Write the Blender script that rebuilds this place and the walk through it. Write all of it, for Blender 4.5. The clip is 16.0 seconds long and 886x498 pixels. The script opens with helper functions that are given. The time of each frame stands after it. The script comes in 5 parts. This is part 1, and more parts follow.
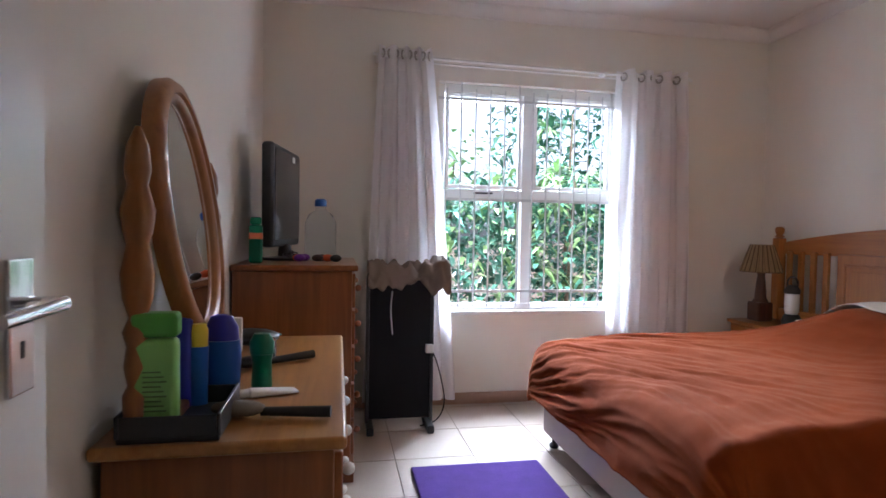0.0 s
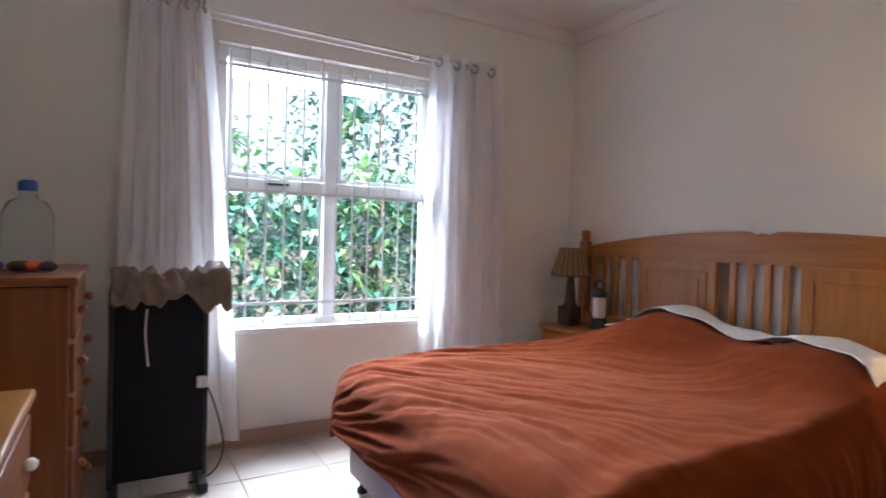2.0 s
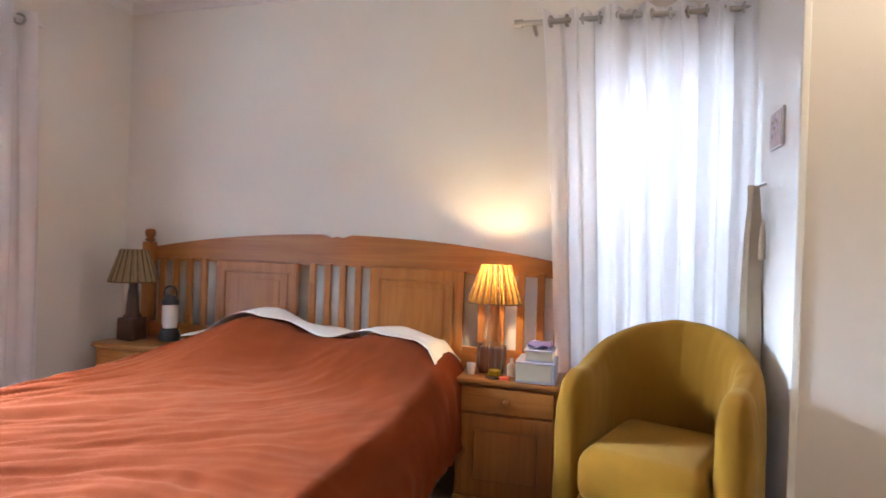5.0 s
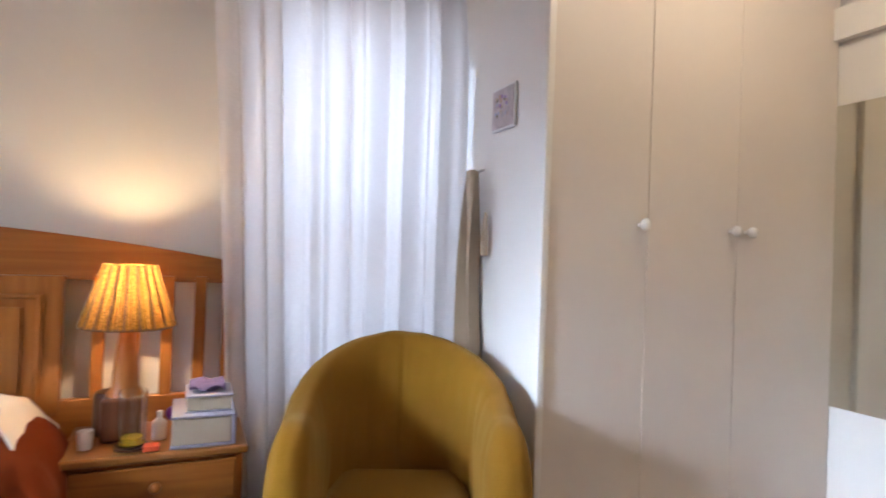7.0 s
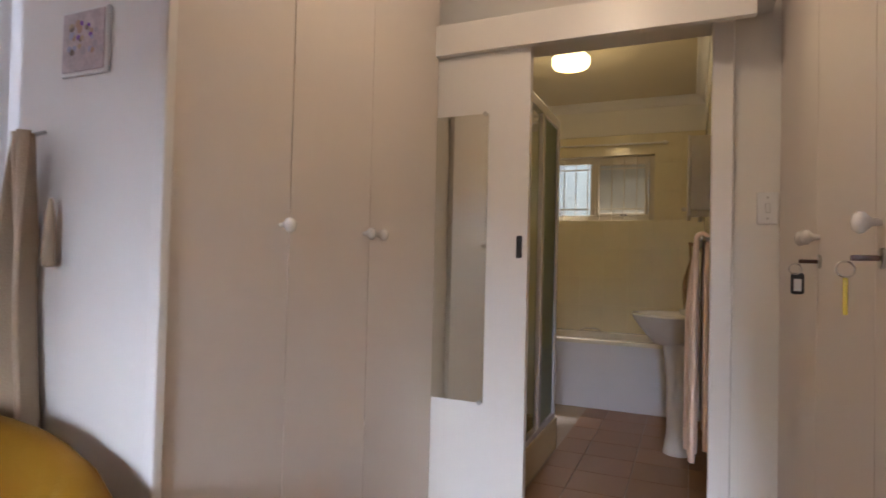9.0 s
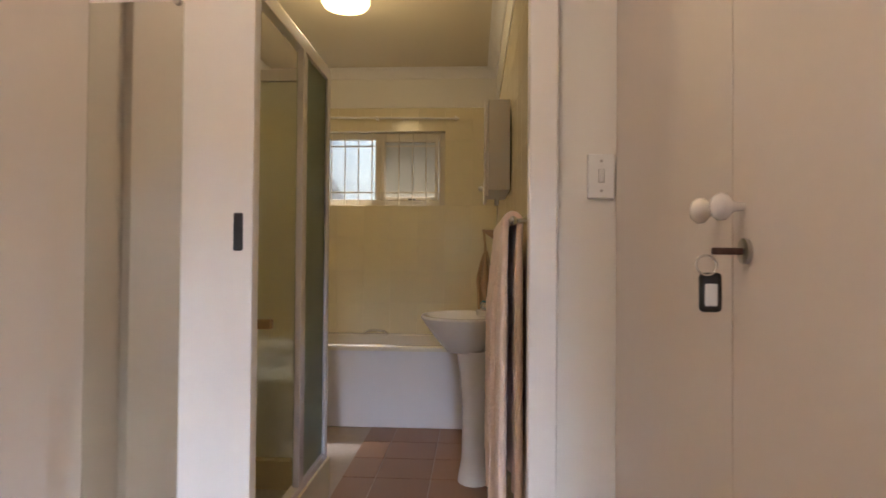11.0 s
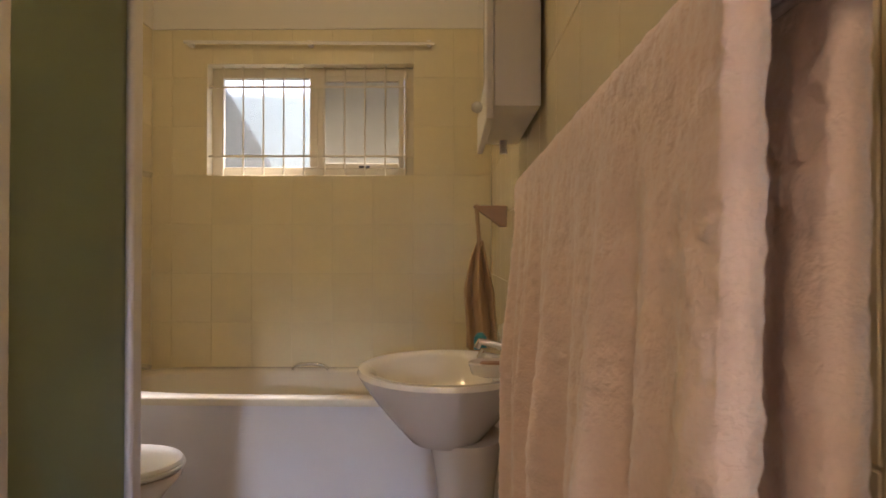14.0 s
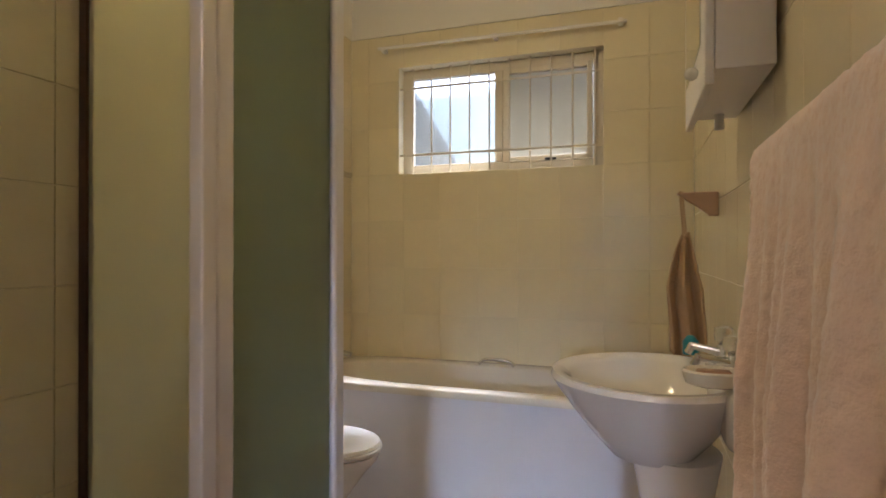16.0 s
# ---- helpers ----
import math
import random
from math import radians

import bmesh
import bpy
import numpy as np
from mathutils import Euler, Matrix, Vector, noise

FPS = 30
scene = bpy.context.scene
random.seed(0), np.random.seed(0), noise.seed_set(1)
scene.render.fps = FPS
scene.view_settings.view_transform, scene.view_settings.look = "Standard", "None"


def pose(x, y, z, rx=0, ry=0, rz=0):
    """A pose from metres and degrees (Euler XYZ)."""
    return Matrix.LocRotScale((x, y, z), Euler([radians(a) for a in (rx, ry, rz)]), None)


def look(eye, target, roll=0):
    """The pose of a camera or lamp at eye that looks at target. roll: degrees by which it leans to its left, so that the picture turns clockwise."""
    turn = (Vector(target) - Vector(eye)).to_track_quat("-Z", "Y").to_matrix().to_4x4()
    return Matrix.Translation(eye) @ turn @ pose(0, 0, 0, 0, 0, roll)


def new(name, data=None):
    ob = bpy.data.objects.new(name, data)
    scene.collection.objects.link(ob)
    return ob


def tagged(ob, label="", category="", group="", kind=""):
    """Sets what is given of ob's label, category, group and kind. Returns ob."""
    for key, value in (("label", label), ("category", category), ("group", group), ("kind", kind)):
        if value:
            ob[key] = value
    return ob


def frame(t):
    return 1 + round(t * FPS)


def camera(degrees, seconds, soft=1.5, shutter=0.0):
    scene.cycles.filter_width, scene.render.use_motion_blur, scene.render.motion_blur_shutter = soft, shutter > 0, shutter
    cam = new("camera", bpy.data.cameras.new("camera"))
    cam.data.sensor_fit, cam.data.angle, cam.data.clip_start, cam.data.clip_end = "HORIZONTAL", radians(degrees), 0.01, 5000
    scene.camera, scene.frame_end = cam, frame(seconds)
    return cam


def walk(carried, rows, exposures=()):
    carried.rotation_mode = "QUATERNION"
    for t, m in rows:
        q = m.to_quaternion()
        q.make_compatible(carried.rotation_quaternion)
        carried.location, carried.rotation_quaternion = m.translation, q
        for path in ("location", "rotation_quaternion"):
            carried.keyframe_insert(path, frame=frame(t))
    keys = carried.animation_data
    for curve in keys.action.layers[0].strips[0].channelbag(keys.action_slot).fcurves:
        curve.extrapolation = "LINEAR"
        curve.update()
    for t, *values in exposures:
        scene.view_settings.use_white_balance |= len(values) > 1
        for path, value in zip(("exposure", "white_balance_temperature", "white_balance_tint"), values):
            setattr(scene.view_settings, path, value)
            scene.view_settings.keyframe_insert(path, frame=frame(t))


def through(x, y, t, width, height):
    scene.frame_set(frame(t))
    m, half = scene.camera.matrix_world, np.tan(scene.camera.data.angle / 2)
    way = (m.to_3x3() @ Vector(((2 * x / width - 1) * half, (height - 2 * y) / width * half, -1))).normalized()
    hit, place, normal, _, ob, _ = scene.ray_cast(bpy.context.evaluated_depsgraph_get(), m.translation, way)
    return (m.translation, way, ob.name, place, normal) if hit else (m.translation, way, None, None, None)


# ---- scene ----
cam = camera(75.8, 16.0, soft=1.6, shutter=0.3)

# seconds, eye x y z, yaw, pitch, roll
ROWS = [
    (0, -3.034, -3.646, 1.144, -10.54, -1.87, 0.97),
    (0.5, -2.987, -3.462, 1.136, -11.44, -1.69, 0.96),
    (1, -2.943, -3.333, 1.131, -14.68, -1.52, 1.13),
    (1.5, -2.907, -3.198, 1.123, -21.04, -1.34, 1.38),
    (2, -2.840, -3.133, 1.136, -29.79, -1.26, 1.59),
    (2.5, -2.894, -3.064, 1.142, -40.88, -0.86, 1.81),
    (3, -3.030, -2.931, 1.154, -52.35, -0.78, 1.86),
    (3.5, -3.052, -2.888, 1.156, -59.60, -0.61, 1.87),
    (4, -3.056, -2.860, 1.153, -66.12, -0.32, 2.00),
    (6.5, -2.318, -2.684, 1.160, -98.65, 0.25, 2.19),
    (7, -2.142, -2.520, 1.145, -114.14, 0.70, 2.18),
    (7.5, -1.969, -2.525, 1.168, -124.38, 0.62, 1.82),
    (8, -1.865, -2.592, 1.180, -135.67, 0.76, 1.91),
    (8.5, -1.770, -2.621, 1.172, -147.60, 1.33, 1.63),
    (9, -1.718, -2.645, 1.180, -156.44, 1.36, 1.37),
    (9.5, -1.709, -2.765, 1.177, -162.63, 1.30, 1.19),
    (10, -1.695, -2.968, 1.185, -168.66, 1.21, 0.90),
    (12.5, -1.583, -4.506, 1.196, -182.33, 0.63, 0.18),
    (13, -1.593, -4.773, 1.194, -183.12, 0.52, 0.16),
    (13.5, -1.624, -4.991, 1.203, -182.34, 0.41, 0.14),
    (14, -1.614, -5.073, 1.188, -179.11, 0.45, 0.08),
    (14.5, -1.598, -5.110, 1.176, -174.81, 0.39, 0.01),
    (15, -1.584, -5.143, 1.175, -170.11, 0.33, 0.07),
    (15.5, -1.575, -5.164, 1.180, -165.31, 0.20, -0.03),
    (16, -1.567, -5.158, 1.172, -161.14, 0.22, -0.00),
]


def sight(x, y, z, yaw, pitch, roll):
    a, b = radians(yaw), radians(pitch)
    ahead = Vector((-math.sin(a) * math.cos(b), math.cos(a) * math.cos(b), math.sin(b)))
    return look((x, y, z), Vector((x, y, z)) + 2 * ahead, roll)


walk(cam, [(r[0], sight(*r[1:])) for r in ROWS],
     exposures=[(0, 1.74, 5420, 14), (1.5, 1.64, 5350, 12), (3.0, 2.22, 5300, 9), (4.2, 2.55, 5250, 9), (6.3, 2.32, 5450, 14), (7.0, 2.1, 5400, 13), (8.5, 1.38, 5720, 18), (10.0, 1.76, 5850, 20), (12.5, 2.02, 5600, 19), (13.5, 2.15, 5950, 24), (14.5, 2.05, 5800, 22), (16.0, 2.3, 5250, 18)])

# ---- world, sun, window light ----
world = bpy.data.worlds.new("world")
scene.world = world
world.use_nodes = True
wn = world.node_tree
sky = wn.nodes.new("ShaderNodeTexSky")
sky.sky_type, sky.sun_disc = "NISHITA", False
sky.sun_elevation, sky.sun_rotation = radians(60), radians(200)
sky.dust_density = 4.0
wn.nodes["Background"].inputs[1].default_value = 0.15
pale = wn.nodes.new("ShaderNodeHueSaturation")
pale.inputs["Saturation"].default_value = 0.35
wn.links.new(sky.outputs[0], pale.inputs["Color"])
wn.links.new(pale.outputs[0], wn.nodes["Background"].inputs[0])

sun_data = bpy.data.lights.new("sun", "SUN")
sun_data.energy, sun_data.angle, sun_data.color = 3.0, radians(12), (1, 0.95, 0.88)
sun = new("sun", sun_data)
sun.matrix_world = look((0, 0, 0), (0.2, 0.55, -1.0))


def area(name, eye, target, w, h, power, color):
    d = bpy.data.lights.new(name, "AREA")
    d.shape, d.size, d.size_y, d.energy, d.color = "RECTANGLE", w, h, power, color
    ob = new(name, d)
    ob.matrix_world = look(eye, target)
    return ob


area("sky_window_north", (-1.78, 1.7, 3.1), (-1.78, -1.2, 0.6), 2.4, 1.6, 215, (0.93, 0.97, 1.0))
area("open_sky_north", (-3.35, 9.0, 4.1), (-1.85, 0.0, 1.7), 1.7, 2.2, 500, (0.82, 0.91, 1.0))
area("sky_window_east", (0.5, -3.08, 1.75), (-1.0, -3.08, 1.2), 0.55, 1.2, 2.3, (0.88, 0.94, 1.0))
area("sky_window_bath", (-0.85, -9.3, 3.0), (-0.85, -8.2, 1.8), 1.3, 0.8, 4.5, (0.85, 0.93, 1.0))


def bulb(name, at, power, color, r):
    d = bpy.data.lights.new(name, "POINT")
    d.energy, d.color, d.shadow_soft_size = power, color, r
    new(name, d).location = at


bulb("bulb_bedside", (-0.25, -2.375, 1.027), 2.8, (1.0, 0.64, 0.30), 0.014)
bulb("bulb_bathroom", (-0.93, -6.62, 2.47), 2.25, (1.0, 0.75, 0.38), 0.08)

# unseen lamp, assumed from warm wardrobe tops; added to brighten the passage
bulb("bulb_passage_unseen", (-1.38, -3.95, 2.40), 3.2, (1.0, 0.78, 0.55), 0.10)


# ---- materials ----
def mat(name, color, rough=0.5, metal=0.0, vary=0.08, scale=6.0, bump=0.0, fine=120.0, alpha=None, **extra):
    """Principled surface with two scales of colour variation and fine relief."""
    m = bpy.data.materials.new(name)
    m.use_nodes = True
    n, l = m.node_tree.nodes, m.node_tree.links
    p = n["Principled BSDF"]
    p.inputs["Roughness"].default_value, p.inputs["Metallic"].default_value = rough, metal
    tc = n.new("ShaderNodeTexCoord")
    a = n.new("ShaderNodeTexNoise")
    a.inputs["Scale"].default_value, a.inputs["Detail"].default_value = scale, 6
    b = n.new("ShaderNodeTexNoise")
    b.inputs["Scale"].default_value = fine
    l.new(tc.outputs["Object"], a.inputs["Vector"])
    l.new(tc.outputs["Object"], b.inputs["Vector"])
    mix = n.new("ShaderNodeMix")
    mix.data_type = "RGBA"
    mix.inputs["A"].default_value = (*[c * (1 - vary) for c in color], 1)
    mix.inputs["B"].default_value = (*[min(1, c * (1 + vary)) for c in color], 1)
    add = n.new("ShaderNodeMath")
    add.operation = "MULTIPLY_ADD"
    add.inputs[1].default_value = 0.35
    l.new(b.outputs["Fac"], add.inputs[0])
    sub = n.new("ShaderNodeMath")
    sub.operation = "MULTIPLY"
    sub.inputs[1].default_value = 0.7
    l.new(a.outputs["Fac"], sub.inputs[0])
    l.new(sub.outputs[0], add.inputs[2])
    l.new(add.outputs[0], mix.inputs["Factor"])
    l.new(mix.outputs["Result"], p.inputs["Base Color"])
    if bump:
        bp = n.new("ShaderNodeBump")
        bp.inputs["Strength"].default_value, bp.inputs["Distance"].default_value = bump, 0.004
        l.new(b.outputs["Fac"], bp.inputs["Height"])
        l.new(bp.outputs[0], p.inputs["Normal"])
    for key, v in extra.items():
        p.inputs[key.replace("_", " ")].default_value = v
    return m


def wood(name, light, dark, axis=0, scale=7.0, rough=0.32):
    """Varnished pine with stretched grain along an axis."""
    m = bpy.data.materials.new(name)
    m.use_nodes = True
    n, l = m.node_tree.nodes, m.node_tree.links
    p = n["Principled BSDF"]
    p.inputs["Roughness"].default_value = rough
    p.inputs["Coat Weight"].default_value, p.inputs["Coat Roughness"].default_value = 0.12, 0.25
    tc, mp, no, ra = n.new("ShaderNodeTexCoord"), n.new("ShaderNodeMapping"), n.new("ShaderNodeTexNoise"), n.new("ShaderNodeValToRGB")
    s = [scale * 4] * 3
    s[axis] = scale * 0.25
    mp.inputs["Scale"].default_value = s
    no.inputs["Scale"].default_value, no.inputs["Detail"].default_value, no.inputs["Distortion"].default_value = 1.3, 8, 0.8
    ra.color_ramp.elements[0].color, ra.color_ramp.elements[1].color = (*dark, 1), (*light, 1)
    ra.color_ramp.elements[0].position, ra.color_ramp.elements[1].position = 0.3, 0.68
    l.new(tc.outputs["Object"], mp.inputs["Vector"])
    l.new(mp.outputs[0], no.inputs["Vector"])
    l.new(no.outputs["Fac"], ra.inputs[0])
    l.new(ra.outputs[0], p.inputs["Base Color"])
    bp = n.new("ShaderNodeBump")
    bp.inputs["Strength"].default_value, bp.inputs["Distance"].default_value = 0.15, 0.002
    l.new(no.outputs["Fac"], bp.inputs["Height"])
    l.new(bp.outputs[0], p.inputs["Normal"])
    return m


def cloth(name, color, through=0.5, clear=0.0, low=0.9, grain=300):
    """Thin fabric that lets light through; clear: how much passes straight."""
    m = bpy.data.materials.new(name)
    m.use_nodes = True
    n, l = m.node_tree.nodes, m.node_tree.links
    n.remove(n["Principled BSDF"])
    d, t, x, c, y = (n.new("ShaderNodeBsdf" + k) if k not in ("Mix",) else n.new("ShaderNodeMixShader") for k in ("Diffuse", "Translucent", "Mix", "Transparent", "Mix"))
    w = n.new("ShaderNodeTexNoise")
    w.inputs["Scale"].default_value, w.inputs["Detail"].default_value = grain, 5
    r = n.new("ShaderNodeValToRGB")
    r.color_ramp.elements[0].color, r.color_ramp.elements[1].color = (*[v * low for v in color], 1), (*color, 1)
    r.color_ramp.elements[0].position, r.color_ramp.elements[1].position = 0.35, 0.65
    l.new(w.outputs["Fac"], r.inputs[0])
    l.new(r.outputs[0], d.inputs[0])
    l.new(r.outputs[0], t.inputs[0])
    x.inputs[0].default_value, y.inputs[0].default_value = through, clear
    l.new(d.outputs[0], x.inputs[1])
    l.new(t.outputs[0], x.inputs[2])
    l.new(x.outputs[0], y.inputs[1])
    l.new(c.outputs[0], y.inputs[2])
    l.new(y.outputs[0], n["Material Output"].inputs[0])
    return m


def glow(name, color, strength):
    m = bpy.data.materials.new(name)
    m.use_nodes = True
    p = m.node_tree.nodes["Principled BSDF"]
    p.inputs["Base Color"].default_value = (*color, 1)
    p.inputs["Emission Color"].default_value, p.inputs["Emission Strength"].default_value = (*color, 1), strength
    return m


def tile_mat(name, color, rough, vary=0.06):
    """Glazed tile, each one a little different."""
    m = mat(name, color, rough, vary=0.05, scale=9, bump=0.03, fine=40)
    n, l = m.node_tree.nodes, m.node_tree.links
    p, info, hsv = n["Principled BSDF"], n.new("ShaderNodeObjectInfo"), n.new("ShaderNodeHueSaturation")
    mr = n.new("ShaderNodeMapRange")
    mr.inputs[3].default_value, mr.inputs[4].default_value = 1 - vary, 1 + vary
    l.new(info.outputs["Random"], mr.inputs[0])
    l.new(mr.outputs[0], hsv.inputs["Value"])
    l.new(p.inputs["Base Color"].links[0].from_socket, hsv.inputs["Color"])
    l.new(hsv.outputs[0], p.inputs["Base Color"])
    return m


WALL = mat("cream_wall_paint", (0.78, 0.745, 0.675), 0.75, vary=0.035, scale=2.5, bump=0.08)
# bathroom lamp's yellow light is put into this ceiling colour
CEIL2 = mat("lamp_tinted_ceiling_paint", (0.68, 0.60, 0.44), 0.8, vary=0.05, scale=2)
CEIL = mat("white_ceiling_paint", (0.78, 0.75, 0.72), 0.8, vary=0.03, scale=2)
WHITE = mat("white_gloss_paint", (0.78, 0.74, 0.68), 0.3, vary=0.03, scale=3, bump=0.03, fine=60)
CUPB = mat("cupboard_paint", (0.70, 0.63, 0.56), 0.5, vary=0.03, scale=2, bump=0.05, fine=50, Specular_IOR_Level=0.3)
FRAME = mat("window_frame_white", (0.82, 0.82, 0.80), 0.35, vary=0.03)
BARS = mat("burglar_bar_paint", (0.62, 0.62, 0.62), 0.4, vary=0.05)
BFLOOR = tile_mat("bedroom_floor_tile", (0.42, 0.345, 0.275), 0.42)
BTHFLOOR = tile_mat("bathroom_floor_tile", (0.235, 0.118, 0.05), 0.4, 0.12)
GROUT = mat("grout", (0.36, 0.295, 0.235), 0.9, vary=0.15, scale=20)
WTILE = tile_mat("cream_wall_tile", (0.74, 0.655, 0.44), 0.17, 0.035)
WGROUT = mat("tile_joint", (0.74, 0.67, 0.50), 0.85, vary=0.2, scale=15)
DPINE_Y = wood("red_pine_y", (0.25, 0.082, 0.020), (0.17, 0.052, 0.012), 1)
DPINE_Z = wood("red_pine_z", (0.25, 0.082, 0.020), (0.17, 0.052, 0.012), 2)
MPINE = wood("mirror_pine", (0.31, 0.118, 0.026), (0.22, 0.078, 0.016), 2)
SKIRT = mat("skirting_tile", (0.42, 0.27, 0.18), 0.4, vary=0.1)
PINE_X = wood("orange_pine_x", (0.41, 0.156, 0.027), (0.31, 0.107, 0.017), 0)
PINE_Y = wood("orange_pine_y", (0.41, 0.156, 0.027), (0.31, 0.107, 0.017), 1)
PINE_Z = wood("orange_pine_z", (0.42, 0.164, 0.029), (0.32, 0.112, 0.018), 2)
TOPWOOD = wood("honey_pine_top", (0.36, 0.155, 0.034), (0.27, 0.105, 0.020), 1, rough=0.3)
DARKWOOD = wood("dark_turned_wood", (0.09, 0.035, 0.018), (0.04, 0.016, 0.01), 2)
RUST = mat("rust_fleece_blanket", (0.158, 0.0275, 0.0038), 0.95, vary=0.28, scale=9, bump=0.3, fine=350, Specular_IOR_Level=0.08, Sheen_Weight=0.10, Sheen_Roughness=0.5, Sheen_Tint=(0.9, 0.42, 0.22, 1))
BASE = mat("grey_bed_base_fabric", (0.42, 0.38, 0.40), 0.95, vary=0.06, bump=0.2, fine=400)
SHEET = mat("white_bed_linen", (0.80, 0.77, 0.72), 0.9, vary=0.04)
# near-black base colour carries the gable's shade
GABLEM = mat("shaded_gable_board", (0.11, 0.12, 0.13), 0.8, vary=0.2, scale=4, bump=0.2, fine=90)
# bluish white: brightness of the sky put into a surface colour
PALEOUT = mat("pale_sky_backdrop", (0.58, 0.67, 0.68), 0.9, vary=0.08, scale=3, bump=0.25, fine=120)
MUST = mat("mustard_velvet", (0.20, 0.094, 0.0048), 0.85, vary=0.22, scale=7, bump=0.25, fine=250, Specular_IOR_Level=0.12, Sheen_Weight=0.2, Sheen_Tint=(0.95, 0.75, 0.3, 1))
SHEER = cloth("white_sheer_curtain", (0.93, 0.91, 0.92), 0.58, clear=0.0)
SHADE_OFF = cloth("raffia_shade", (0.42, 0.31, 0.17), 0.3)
# same raffia, with the lit lamp's glow put into a stronger orange
SHADE_ON = cloth("raffia_shade_glow_tint", (0.44, 0.235, 0.05), 0.32, low=0.35, grain=55)
SHADE_RIB = mat("shade_rib_brown", (0.14, 0.08, 0.035), 0.8)
CHROME = mat("chrome", (0.75, 0.75, 0.76), 0.12, 1.0, vary=0.03)
STEEL = mat("dull_steel", (0.5, 0.48, 0.45), 0.3, 1.0, vary=0.08)
ALU = mat("white_aluminium", (0.82, 0.80, 0.83), 0.3, 0.4, vary=0.04)
BLACK = mat("black_plastic", (0.018, 0.018, 0.02), 0.35, vary=0.2)
HEATER = mat("dark_heater_panel", (0.009, 0.009, 0.013), 0.65, vary=0.25, scale=5, Specular_IOR_Level=0.2)
SCREEN = mat("tv_screen", (0.02, 0.022, 0.028), 0.15, vary=0.1)
KHAKI = mat("khaki_cotton", (0.22, 0.175, 0.14), 0.95, vary=0.15, scale=12, bump=0.2, fine=300)
PORC = mat("white_porcelain", (0.76, 0.72, 0.66), 0.08, vary=0.02)
TUBM = mat("cream_bath_acrylic", (0.70, 0.64, 0.53), 0.15, vary=0.02)
PANELM = mat("white_bath_panel", (0.66, 0.64, 0.66), 0.3, vary=0.03)
TOWEL = mat("pale_pink_terry", (0.88, 0.66, 0.51), 1.0, vary=0.16, scale=25, bump=0.34, fine=280, Sheen_Weight=0.5)
HANDT = mat("brown_hand_towel", (0.50, 0.35, 0.21), 1.0, vary=0.15, bump=0.4, fine=300)
ROBE = mat("beige_towelling_robe", (0.48, 0.38, 0.26), 1.0, vary=0.12, bump=0.5, fine=250)
PURPLE = mat("purple_plush_mat", (0.05, 0.016, 0.15), 1.0, vary=0.4, scale=14, bump=0.9, fine=200)
LEAF_A = mat("leaf_dark", (0.06, 0.155, 0.10), 0.24, vary=0.5, scale=3)
LEAF_B = mat("leaf_light", (0.19, 0.31, 0.11), 0.28, vary=0.4, scale=3)
DRY = mat("dry_leaf_litter", (0.32, 0.24, 0.16), 0.95, vary=0.4, scale=9)
SOIL = mat("garden_soil", (0.12, 0.085, 0.055), 1.0, vary=0.4, scale=4, bump=0.6)
PLASTER = mat("outside_plaster", (0.34, 0.34, 0.35), 0.9, vary=0.08)
GREEN = mat("green_plastic", (0.10, 0.36, 0.05), 0.35, vary=0.06)
GREEN2 = mat("dark_green_plastic", (0.0, 0.13, 0.065), 0.3, vary=0.08)
LIMEP = mat("pale_green_plastic", (0.24, 0.50, 0.13), 0.35, vary=0.06)
ORANGE = mat("orange_label", (0.75, 0.13, 0.04), 0.5)
BLUE = mat("blue_plastic", (0.015, 0.09, 0.38), 0.3, vary=0.06)
BLUE2 = mat("deep_blue_cap", (0.03, 0.03, 0.35), 0.3)
YELLOW = mat("yellow_plastic", (0.70, 0.52, 0.03), 0.4)
WPLAS = mat("white_plastic", (0.78, 0.77, 0.74), 0.4, vary=0.03)
TEAL = mat("teal_tube", (0.02, 0.25, 0.33), 0.4)
PAPER = mat("book_pages", (0.50, 0.46, 0.36), 0.9, vary=0.08, fine=500)
COVER = mat("blue_grey_cover", (0.36, 0.37, 0.50), 0.5)
INK = mat("printed_ink", (0.09, 0.17, 0.05), 0.7)
VIOLET = mat("violet_plastic", (0.16, 0.02, 0.34), 0.3)
AMBER = mat("yellow_candle_wax", (0.62, 0.42, 0.02), 0.5)
SOAP = mat("soap_brown", (0.32, 0.17, 0.10), 0.4)
PICM = mat("picture_print", (0.50, 0.42, 0.42), 0.6, vary=0.6, scale=40)
TUMBLER = mat("tumbler_glass", (0.93, 0.95, 0.94), 0.03, vary=0.0, Transmission_Weight=1.0, IOR=1.45)
GLASS = mat("clear_glass", (1, 1, 1), 0.02, vary=0.0, Transmission_Weight=1.0, IOR=1.1)
BOTGLASS = mat("clear_bottle_plastic", (0.86, 0.93, 0.95), 0.06, vary=0.0, Transmission_Weight=1.0, IOR=1.2)
FROST = mat("frosted_glass", (0.80, 0.82, 0.68), 0.35, vary=0.03, Transmission_Weight=0.75, IOR=1.1)
SHOWERG = mat("green_shower_glass", (0.55, 0.62, 0.50), 0.32, vary=0.05, Transmission_Weight=0.75, IOR=1.1)
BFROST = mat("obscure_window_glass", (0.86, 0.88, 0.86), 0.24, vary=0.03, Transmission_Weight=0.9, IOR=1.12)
# greyer, denser pane with little transmission
BFROST2 = mat("dull_obscure_glass", (0.50, 0.49, 0.43), 0.5, vary=0.08, Transmission_Weight=0.18, IOR=1.3)
BFRAME = mat("cream_painted_steel", (0.62, 0.55, 0.42), 0.4, vary=0.05)
